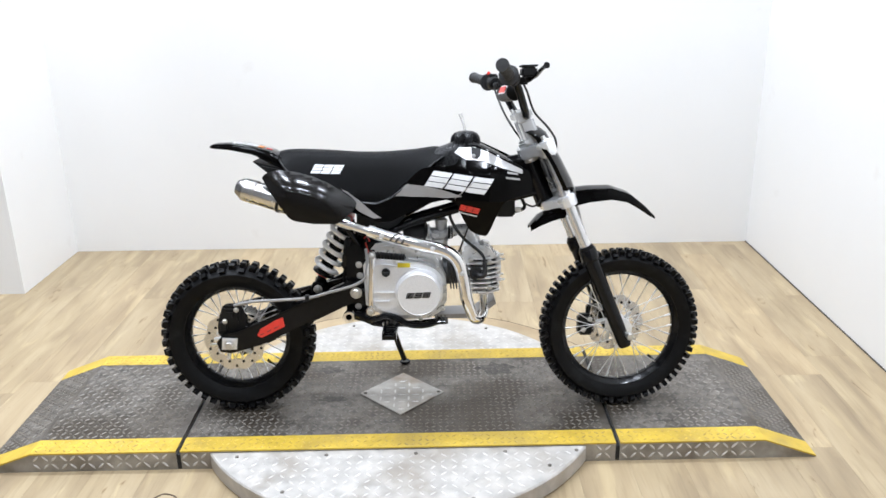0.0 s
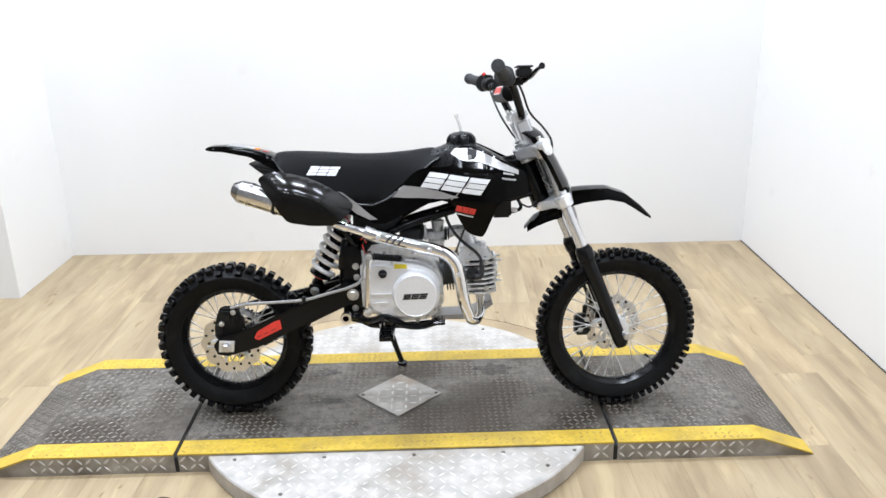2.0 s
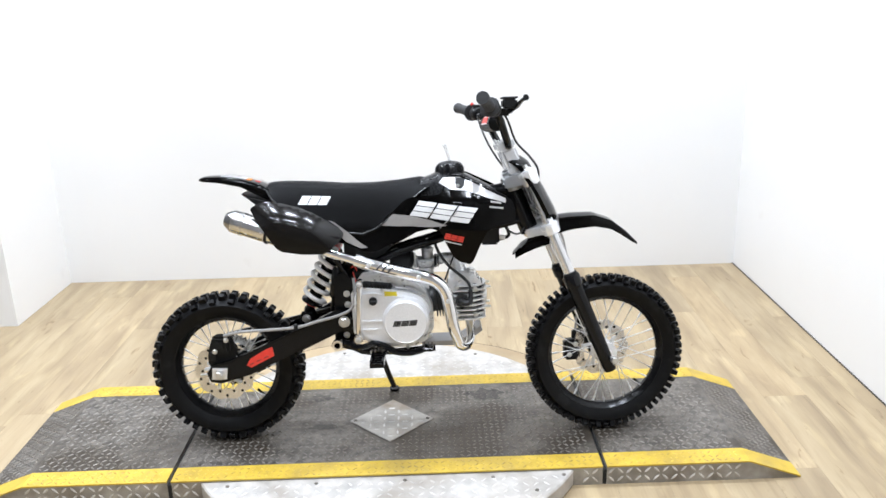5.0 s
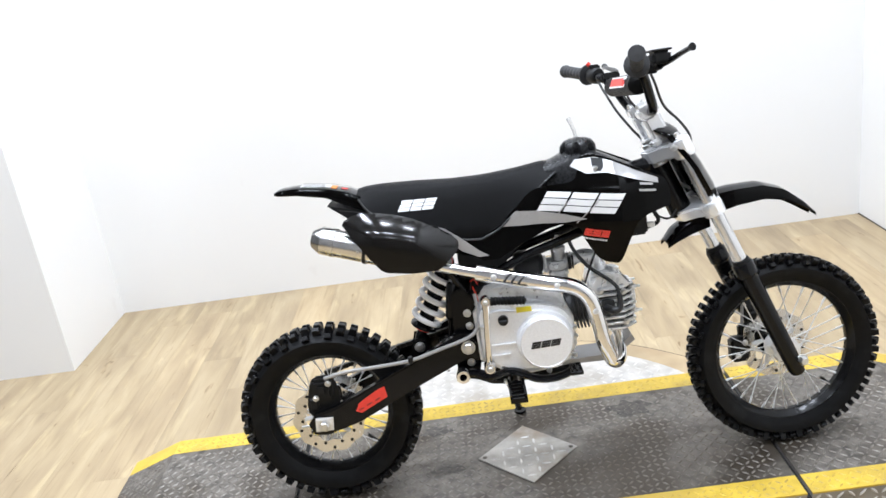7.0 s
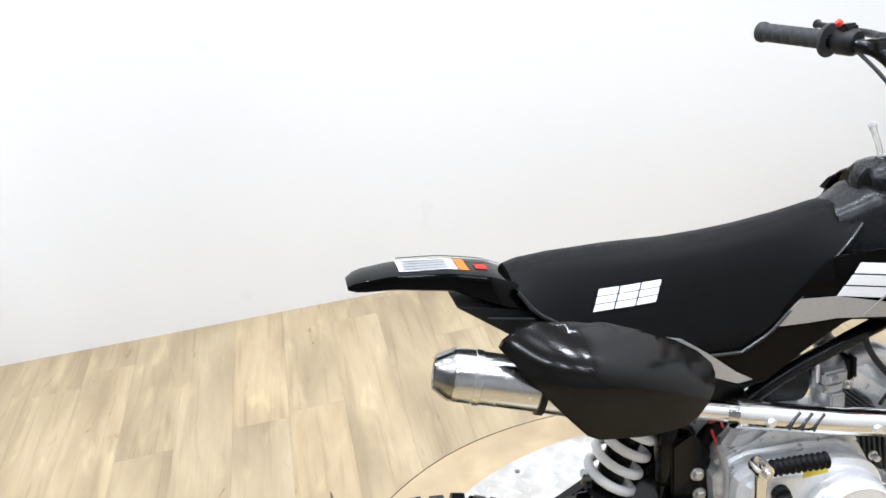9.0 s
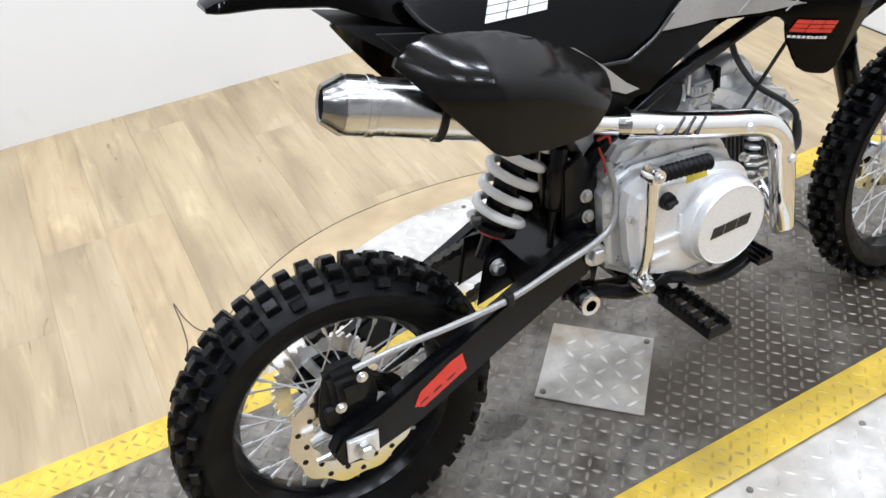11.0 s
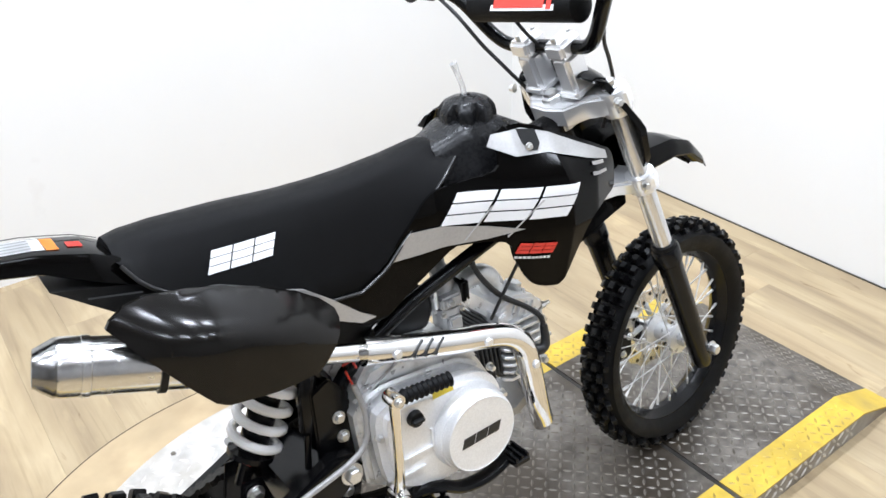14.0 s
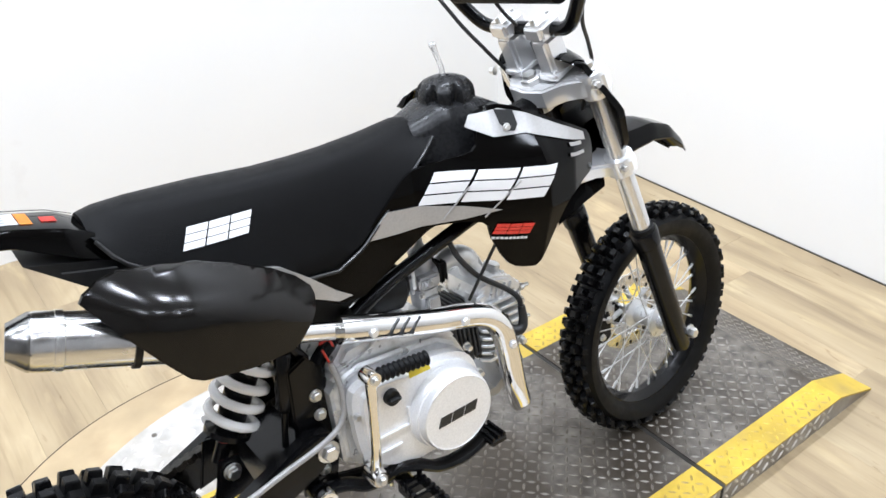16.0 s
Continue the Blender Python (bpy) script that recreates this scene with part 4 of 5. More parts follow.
part("top_cap", turned([(0.0, 0), (0.0195, 0), (0.0195, 0.007), (0.012, 0.012), (0.006, 0.020), (0.0045, 0.036), (0.0, 0.036)], (0.044, 0, 0.581), (0.046, 0, 0.63), 20), CARB, carb, "ribbed alloy carburettor top")
for bx, bz in ((0.022, 0.526), (0.058, 0.526)):
    part("bowl_screw", bolt((bx, -0.026, bz), 0.004, 0.006), ZINC, carb)
part("idle_screw", bar((0.036, -0.022, 0.546), (0.032, -0.042, 0.548), 0.005, 10), ZINC, carb)
part("choke_lever", box(0.004, -0.036, 0.545, 0.010, -0.030, 0.580, 0.002), ZINC, carb)
part("overflow_pipe", bar((0.0, -0.020, 0.538), (-0.016, -0.024, 0.536), 0.0065, 10), ZINC, carb)
part("intake_manifold", tube([(0.070, 0, 0.547), (0.094, 0, 0.556), (0.120, 0, 0.553), (0.138, 0, 0.532), (0.144, 0, 0.500)], [0.0165, 0.0165, 0.018, 0.020, 0.023], 18, 8), CAST, engine, "curved aluminium intake pipe")
part("hose_clamp", join(box(0.064, -0.026, 0.528, 0.072, 0.026, 0.568, 0.006, 2), box(0.074, -0.024, 0.532, 0.078, 0.024, 0.566, 0.004)), MATTE, engine, "black insulator flange")
part("air_filter", turned([(0.0, 0), (0.026, 0.0), (0.038, 0.012), (0.038, 0.06), (0.03, 0.072), (0.0, 0.074)], (0.002, 0, 0.546), (-0.08, 0, 0.556), 24), MATTE, engine, "black foam air filter")
# kickstart
kick = part("kickstart_lever", join(tube([(-0.162, -0.140, 0.350), (-0.160, -0.150, 0.39), (-0.156, -0.152, 0.46), (-0.152, -0.150, 0.515)], [0.0085, 0.0075, 0.007, 0.009], 12),
                                    lathe([(0.0, -0.158), (0.012, -0.158), (0.014, -0.15), (0.014, -0.128), (0.0, -0.128)], 20, Matrix.Translation((-0.162, 0, 0.350))),
                                    lathe([(0.0, -0.162), (0.011, -0.162), (0.012, -0.156), (0.012, -0.138), (0.0, -0.138)], 20, Matrix.Translation((-0.152, 0, 0.517)))), CHROME, engine, "chromed folding kickstart lever")
part("kick_rubber", turned([(0.0, 0.0)] + [(0.0115 if k % 2 else 0.0085, 0.004 + 0.0042 * k) for k in range(20)] + [(0.0, 0.09)], (-0.145, -0.152, 0.516), (-0.062, -0.152, 0.508), 16), RUBBER, kick, "ribbed black rubber pedal")
part("kick_bolt", bolt((-0.162, -0.158, 0.350), 0.007, 0.008), ZINC, kick)
part("kick_bolt", bolt((-0.152, -0.162, 0.517), 0.005, 0.006), ZINC, kick)
# footrest, brake pedal, stand
pedal = part("brake_pedal", join(tube([(-0.228, -0.086, 0.322), (-0.19, -0.100, 0.322), (-0.165, -0.112, 0.314), (-0.142, -0.122, 0.320), (-0.115, -0.132, 0.331), (-0.085, -0.138, 0.322), (-0.055, -0.142, 0.306), (-0.015, -0.146, 0.303), (0.018, -0.146, 0.310), (0.040, -0.145, 0.322)], 0.0130, 10, 8, flat=0.7),
                                 lathe([(0.008, -0.106), (0.0135, -0.106), (0.0145, -0.10), (0.0145, -0.076), (0.008, -0.076)], 24, Matrix.Translation((-0.230, 0, 0.322)), True)), FRAME, bike, "black bent steel brake pedal")
part("pedal_pivot", lathe([(0.009, -0.118), (0.0155, -0.118), (0.0170, -0.115), (0.0170, -0.098), (0.009, -0.098)], 24, Matrix.Translation((-0.230, 0, 0.322)), True), CHROME, pedal)
toe = box(0.026, -0.176, 0.314, 0.056, -0.132, 0.324, 0.002)
for k in range(5):
    for j in range(3):
        toe = join(toe, moved(box(-0.002, -0.004, 0, 0.002, 0.004, 0.006), Matrix.Translation((0.030 + 0.011 * j, -0.171 + 0.0085 * k, 0.324))))
part("pedal_pad", toe, FRAME, pedal, "toothed black pedal pad")
mount = part("footrest_bar", tube([(-0.20, -0.075, 0.31), (-0.16, -0.08, 0.292), (-0.118, -0.08, 0.285), (-0.118, 0.08, 0.285), (-0.16, 0.08, 0.292), (-0.20, 0.075, 0.31)], 0.010, 12, smooth=False), FRAME, bike, "black footrest bar under the engine")


def footrest(s):
    b = join(box(-0.125, -0.012, -0.006, -0.085, 0.012, 0.006, 0.002), box(-0.088, -0.016, -0.006, -0.080, 0.016, 0.006, 0.001))
    frame_b = join(box(-0.14, -0.018, -0.006, -0.133, 0.018, 0.006), box(-0.235, -0.020, -0.006, -0.135, -0.014, 0.006), box(-0.235, 0.014, -0.006, -0.135, 0.020, 0.006), box(-0.24, -0.020, -0.006, -0.233, 0.020, 0.006))
    for k in range(4):
        frame_b = join(frame_b, box(-0.218 + 0.022 * k - 0.003, -0.016, -0.006, -0.218 + 0.022 * k + 0.003, 0.016, 0.006))
    for k in range(9):
        for q in (-0.017, 0.017):
            frame_b = join(frame_b, moved(box(-0.0035, -0.003, 0, 0.0035, 0.003, 0.009), Matrix.Translation((-0.232 + 0.0115 * k, q, 0.005))))
    both = join(b, frame_b, bar((-0.138, 0, 0), (-0.085, 0, 0), 0.011, 12))
    both.transform(Matrix.Translation((-0.105, 0, 0.297)) @ Matrix.Rotation(radians(90), 4, "Z"))
    if s > 0:
        both = mirror_y(both)
    return part("footrest", both, FRAME, bike, "black toothed steel footrest", smooth=0.5)


footrest(-1)
footrest(1)
part("peg_spring", tube([(-0.118, -0.1, 0.30), (-0.125, -0.115, 0.292), (-0.13, -0.12, 0.304)], 0.004, 8), ZINC, mount)
part("kickstand", join(tube([(-0.128, 0.070, 0.285), (-0.122, 0.105, 0.232), (-0.106, 0.195, 0.125), (-0.094, 0.268, 0.052)], 0.0095, 12, 6), turned([(0.0, 0), (0.017, 0), (0.017, 0.006), (0.0, 0.006)], (-0.092, 0.281, 0.0335), (-0.092, 0.278, 0.06), 14)), FRAME, bike, "black side stand, folded down")
part("stand_bracket", box(-0.15, 0.045, 0.255, -0.108, 0.085, 0.295, 0.004), FRAME, bike)
part("shift_lever", tube([(-0.03, 0.10, 0.33), (-0.02, 0.125, 0.318), (0.04, 0.13, 0.315), (0.05, 0.15, 0.318)], 0.006, 10), FRAME, bike)
part("skid_plate", join(panel([(0.02, 0.292), (0.145, 0.290), (0.206, 0.335), (0.200, 0.350), (0.140, 0.306), (0.02, 0.304)], lambda x, z: -0.045, 0.09, 0.03)), SKID, bike, "bent grey aluminium skid plate", smooth=0.4)


# -- exhaust --
pipe = [(0.158, -0.005, 0.390), (0.170, -0.022, 0.345), (0.168, -0.060, 0.312), (0.152, -0.094, 0.302), (0.130, -0.114, 0.318), (0.116, -0.119, 0.372), (0.106, -0.119, 0.435), (0.092, -0.119, 0.486), (0.056, -0.117, 0.516), (-0.02, -0.112, 0.535), (-0.092, -0.104, 0.553), (-0.19, -0.096, 0.582), (-0.27, -0.096, 0.610), (-0.35, -0.098, 0.638)]
exhaust = part("exhaust", tube(pipe, 0.0135, 16, 8), CHROME, bike, "chromed side exhaust with a steel silencer")
shield = [(0.134, -0.120, 0.322), (0.117, -0.127, 0.372), (0.107, -0.127, 0.435), (0.092, -0.127, 0.487), (0.056, -0.125, 0.518), (-0.02, -0.120, 0.538), (-0.092, -0.112, 0.556), (-0.165, -0.105, 0.577)]
shell = part("heat_shield", tube(shield, [0.016, 0.018, 0.0185, 0.019, 0.019, 0.019, 0.019, 0.020], 20, 8), CHROME, exhaust, "slotted chrome heat shield")
for k in range(3):
    x0 = -0.090 + 0.0165 * k
    z0 = 0.556 - 0.0255 * (x0 + 0.092) / 0.1
    y0 = 0.0265 - 0.10 * (x0 + 0.092)
    part("slot", tube([(x0 - 0.012, -0.1575 + y0, z0 - 0.004), (x0 - 0.004, -0.1552 + y0, z0 + 0.006), (x0 + 0.009, -0.1500 + y0, z0 + 0.0120)], 0.0030, 8), BLACK_DECAL, exhaust, "dark slanted slot")
for px, py, pz in ((-0.125, -0.1285, 0.566), (0.020, -0.1415, 0.529), (0.103, -0.1455, 0.455)):
    part("shield_screw", moved(lathe([(0.0, -0.005), (0.005, -0.005), (0.007, -0.002), (0.007, 0.0), (0.0, 0.0)], 16), Matrix.Translation((px, py, pz))), POLISH, exhaust)
part("flange", slab([(0.138, 0.372), (0.186, 0.372), (0.186, 0.386), (0.138, 0.386)], -0.04, 0.03, 0.003), ZINC, exhaust)
tipm, inm = Vector((-0.541, -0.064, 0.704)), Vector((-0.30, -0.104, 0.630))
can = part("silencer", turned([(0.0335, 0.022), (0.0345, 0.026), (0.0345, 0.048), (0.0337, 0.049), (0.0337, 0.205), (0.030, 0.222), (0.016, 0.25), (0.0, 0.25)], tipm, inm, 40), STAINLESS, exhaust, "brushed steel round silencer")
part("silencer_tip", turned([(0.0, 0.034), (0.0165, 0.034), (0.0175, 0.0), (0.0215, -0.002), (0.0340, 0.019), (0.0340, 0.027)], tipm, inm, 10), TIP, can, "faceted dark steel end cone")
part("rivet_band", turned([(0.0338, 0.046), (0.0355, 0.047), (0.0355, 0.056), (0.0338, 0.057)], tipm, inm, 40), STAINLESS, can)
part("silencer_strap", turned([(0.0338, 0.130), (0.0362, 0.130), (0.0362, 0.138), (0.0338, 0.138)], tipm, inm, 40), MATTE, can, "black silencer strap")

# -- seat --
SX = [-0.424, -0.405, -0.365, -0.281, -0.197, -0.141, -0.097, -0.031, 0.030, 0.056]
STOP = [0.801, 0.805, 0.806, 0.802, 0.795, 0.794, 0.795, 0.800, 0.808, 0.802]
SBOT = [0.786, 0.755, 0.728, 0.691, 0.659, 0.652, 0.669, 0.721, 0.768, 0.784]
SWT = [0.036, 0.037, 0.037, 0.041, 0.041, 0.040, 0.039, 0.037, 0.035, 0.032]
SWB = [0.050, 0.062, 0.070, 0.082, 0.086, 0.084, 0.080, 0.072, 0.062, 0.050]


def seat_section(x):
    return lerp(x, SX, STOP), lerp(x, SX, SBOT), lerp(x, SX, SWT), lerp(x, SX, SWB)


def seat_y(x, z):
    t, b, wt, wb = seat_section(x)
    f = max(0.0, min(1.0, (t - 0.018 - z) / max(0.004, t - 0.018 - b)))
    return -(wt + (wb - wt) * (f ** 0.8))


loops = []
for x in np.linspace(-0.424, 0.056, 49):
    t, b, wt, wb = seat_section(x)
    half = [(0.0, t), (wt * 0.45, t - 0.002), (wt * 0.78, t - 0.008)]
    for f in (0.0, 0.25, 0.5, 0.75, 0.95):
        half.append((wt + (wb - wt) * f ** 0.8, t - 0.018 - (t - 0.018 - b) * f))
    half += [(wb - 0.004, b - 0.002), (0.0, b - 0.002)]
    loops.append([Vector((x, -y, z)) for y, z in half] + [Vector((x, y, z)) for y, z in half[-2:0:-1]])
seat = part("seat", rings(loops), VINYL, bike, "long black vinyl saddle")
for s in (-1, 1):
    edge = [(x, s * (seat_section(x)[3] + 0.001), seat_section(x)[1] - 0.001) for x in np.linspace(-0.422, 0.055, 40)]
    part("piping", tube(edge, 0.0026, 8, 1), PIPING, seat)


def logo_bars(parent, o, ux, uz, w, h, fy, material, name, lift):
    """A slanted mark of plain bars: three blocks, each cut by two level slits."""
    def at(u, v):
        return (o[0] + ux[0] * u * w + uz[0] * v * h, o[1] + ux[1] * u * w + uz[1] * v * h)
    for k in range(3):
        for v0, v1 in ((0.0, 0.30), (0.35, 0.65), (0.70, 1.0)):
            a, b = k / 3 + 0.014, (k + 1) / 3 - 0.014
            part(name, panel([at(a, v0), at(b, v0), at(b, v1), at(a, v1)], lambda x, z: fy(x, z) - lift, 0.0012, 0.01), material, parent, smooth=0.5)


logo_bars(seat, (-0.332, 0.741), (1.0, -0.045), (0.55, 0.96), 0.087, 0.025, seat_y, WHITE, "block_mark", 0.0012)

# -- tail --
TX = [-0.628, -0.615, -0.57, -0.50, -0.445, -0.40, -0.33]
loops = []
for x in np.linspace(-0.628, -0.33, 30):
    t = lerp(x, TX, [0.820, 0.826, 0.827, 0.818, 0.803, 0.778, 0.735])
    b = lerp(x, TX, [0.814, 0.812, 0.808, 0.794, 0.766, 0.745, 0.712])
    w = lerp(x, TX, [0.020, 0.028, 0.031, 0.035, 0.040, 0.038, 0.034])
    half = [(0.0, t), (w * 0.7, t), (w * 0.92, t - 0.0015), (w, t - 0.005), (w + 0.010 * (t - b) / 0.05, b + 0.002), (w + 0.010 * (t - b) / 0.05 - 0.003, b), (w * 0.5, b + (t - b) * 0.35), (0.0, b + (t - b) * 0.4)]
    loops.append([Vector((x, -y, z)) for y, z in half] + [Vector((x, y, z)) for y, z in half[-2:0:-1]])
tail = part("rear_fender", rings(loops), GLOSS, bike, "slim gloss black rear fender")


def tail_strip(name, x0, x1, y0, y1, material, label="", lift=0.0012):
    bm = bmesh.new()
    zt = lambda x: lerp(x, TX, [0.820, 0.826, 0.827, 0.818, 0.803, 0.778, 0.735]) + lift
    prev = None
    for x in np.linspace(x0, x1, 6):
        cur = [bm.verts.new((x, y0, zt(x))), bm.verts.new((x, y1, zt(x)))]
        if prev:
            bm.faces.new((prev[0], cur[0], cur[1], prev[1]))
        prev = cur
    bmesh.ops.solidify(bm, geom=bm.faces[:], thickness=0.0008)
    return part(name, bm, material, tail, label)


tail_strip("warning_label", -0.562, -0.488, -0.022, 0.022, WHITE, "white warning label")
tail_strip("orange_band", -0.487, -0.474, -0.022, 0.022, ORANGE, "orange label end")
for k in range(4):
    tail_strip("text_bar", -0.555, -0.500, -0.018 + 0.010 * k, -0.015 + 0.010 * k, DECAL_SILVER, "", 0.0022)
tail_strip("red_mark", -0.464, -0.448, -0.014, 0.006, RED, "small red sticker")
tail_strip("raised_rail", -0.56, -0.425, 0.026, 0.030, SATIN, "", 0.003)
part("inner_fender", join(panel([(-0.50, 0.775), (-0.40, 0.75), (-0.33, 0.69), (-0.36, 0.66), (-0.42, 0.71)], lambda x, z: -0.045, 0.09, 0.03)), MATTE, bike, "black inner mudguard under the tail")
part("tail_bracket", panel([(-0.468, 0.765), (-0.41, 0.752), (-0.405, 0.70)], lambda x, z: -0.075, 0.006, 0.03), MATTE, tail)

# -- side covers --
cov = [(-0.464, 0.734), (-0.458, 0.742), (-0.440, 0.752), (-0.415, 0.756), (-0.370, 0.750), (-0.330, 0.740), (-0.285, 0.722), (-0.240, 0.698), (-0.210, 0.676), (-0.196, 0.660), (-0.196, 0.650), (-0.206, 0.638), (-0.236, 0.614), (-0.250, 0.607), (-0.313, 0.609), (-0.368, 0.618), (-0.382, 0.626), (-0.406, 0.656)]


def cover_y(x, z):
    ztop = 0.757 - 1.6 * (x + 0.42) ** 2
    u = max(0.0, min(1.0, (ztop + 0.006 - z) / 0.140))
    rise = math.sin(min(1.0, u / 0.5) * math.pi / 2) - 0.06 * max(0.0, (u - 0.5) / 0.5) ** 1.5
    front = 0.030 * max(0.0, (x + 0.31) / 0.12) ** 2
    grow = 0.25 + 0.75 * math.sin(max(0.0, min(1.0, (x + 0.468) / 0.11)) * math.pi / 2)
    return -0.086 - (0.076 * grow - front) * rise


for s in (-1, 1):
    b = panel(cov, cover_y, 0.006, 0.009)
    c = part("side_cover", b if s < 0 else mirror_y(b), FLAKE, bike, "gloss metallic-black moulded side cover")
    b = panel([(-0.262, 0.703), (-0.225, 0.690), (-0.185, 0.658), (-0.150, 0.626), (-0.128, 0.611), (-0.150, 0.610), (-0.190, 0.630), (-0.225, 0.665)], lambda x, z: -0.0905, 0.003, 0.02)
    part("silver_flash", b if s < 0 else mirror_y(b), DECAL_SILVER, c, "silver pointed flash")

# -- tank and shrouds --
KX = [0.030, 0.060, 0.085, 0.145, 0.180, 0.235, 0.290]
loops = []
for x in np.linspace(0.030, 0.290, 30):
    t = lerp(x, KX, [0.802, 0.811, 0.822, 0.822, 0.806, 0.776, 0.742])
    w = lerp(x, KX, [0.042, 0.046, 0.052, 0.060, 0.062, 0.055, 0.04])
    b = lerp(x, KX, [0.70, 0.69, 0.68, 0.66, 0.66, 0.67, 0.68])
    wb = lerp(x, KX, [0.060, 0.066, 0.08, 0.10, 0.105, 0.095, 0.07])
    half = [(0.0, t), (w * 0.55, t - 0.002), (w * 0.85, t - 0.009), (w, t - 0.022), (wb * 0.96, (t * 0.35 + b * 0.65)), (wb, b + 0.008), (wb - 0.008, b), (0.0, b)]
    loops.append([Vector((x, -y, z)) for y, z in half] + [Vector((x, y, z)) for y, z in half[-2:0:-1]])
tank = part("fuel_tank", rings(loops), SATIN, bike, "satin black plastic fuel tank")
loops = []
cap_c = Vector((0.120, 0, 0.812))
for r, z, lobe in ((0.0445, 0.0, 0.24), (0.0445, 0.012, 0.24), (0.043, 0.020, 0.20), (0.0395, 0.026, 0.12), (0.033, 0.0325, 0.0), (0.022, 0.037, 0.0), (0.008, 0.039, 0.0), (0.007, 0.033, 0.0)):
    loops.append([cap_c + Vector((r * (1 - lobe * max(0, math.cos(7 * a)) ** 1.2) * math.cos(a), r * (1 - lobe * max(0, math.cos(7 * a)) ** 1.2) * math.sin(a), z)) for a in [2 * math.pi * k / 112 for k in range(112)]])
cap = part("fuel_cap", rings(loops), SATIN, tank, "scalloped black screw fuel cap")
part("cap_collar", moved(lathe([(0.0, -0.024), (0.060, -0.024), (0.056, -0.010), (0.048, -0.002), (0.038, 0.002), (0.0, 0.002)], 40, pose(0, 0, 0, 90, 0, 0)), Matrix.Translation(cap_c)), SATIN, tank)
part("vent_hose", tube([(0.119, 0, 0.846), (0.116, 0, 0.866), (0.110, 0.002, 0.886), (0.105, 0.002, 0.900)], [0.0042, 0.0042, 0.0044, 0.006], 10), CLEAR, cap, "short clear plastic vent hose")

shroud_out = smooth_outline([(-0.095, 0.672), (-0.05, 0.715), (-0.012, 0.748), (0.031, 0.757), (0.085, 0.763), (0.100, 0.786), (0.108, 0.812), (0.140, 0.817), (0.175, 0.806), (0.225, 0.781), (0.272, 0.757), (0.298, 0.738), (0.304, 0.685), (0.270, 0.676), (0.228, 0.664), (0.205, 0.628), (0.178, 0.568), (0.160, 0.562), (0.128, 0.576), (0.100, 0.625), (0.084, 0.658), (0.02, 0.6655), (-0.04, 0.6665)], 3)


def shroud_y(x, z):
    base = lerp(x, [-0.10, 0.0, 0.06, 0.12, 0.18, 0.24, 0.31], [-0.074, -0.080, -0.104, -0.138, -0.160, -0.150, -0.118])
    rise = max(0.0, z - 0.715)
    bent = rise * rise / 0.08 if rise < 0.04 else rise - 0.02
    base += bent * lerp(x, [0.0, 0.1, 0.2, 0.3], [0.25, 0.62, 0.80, 0.35])
    if z < 0.66:
        base += (0.66 - z) * 0.28
    return base


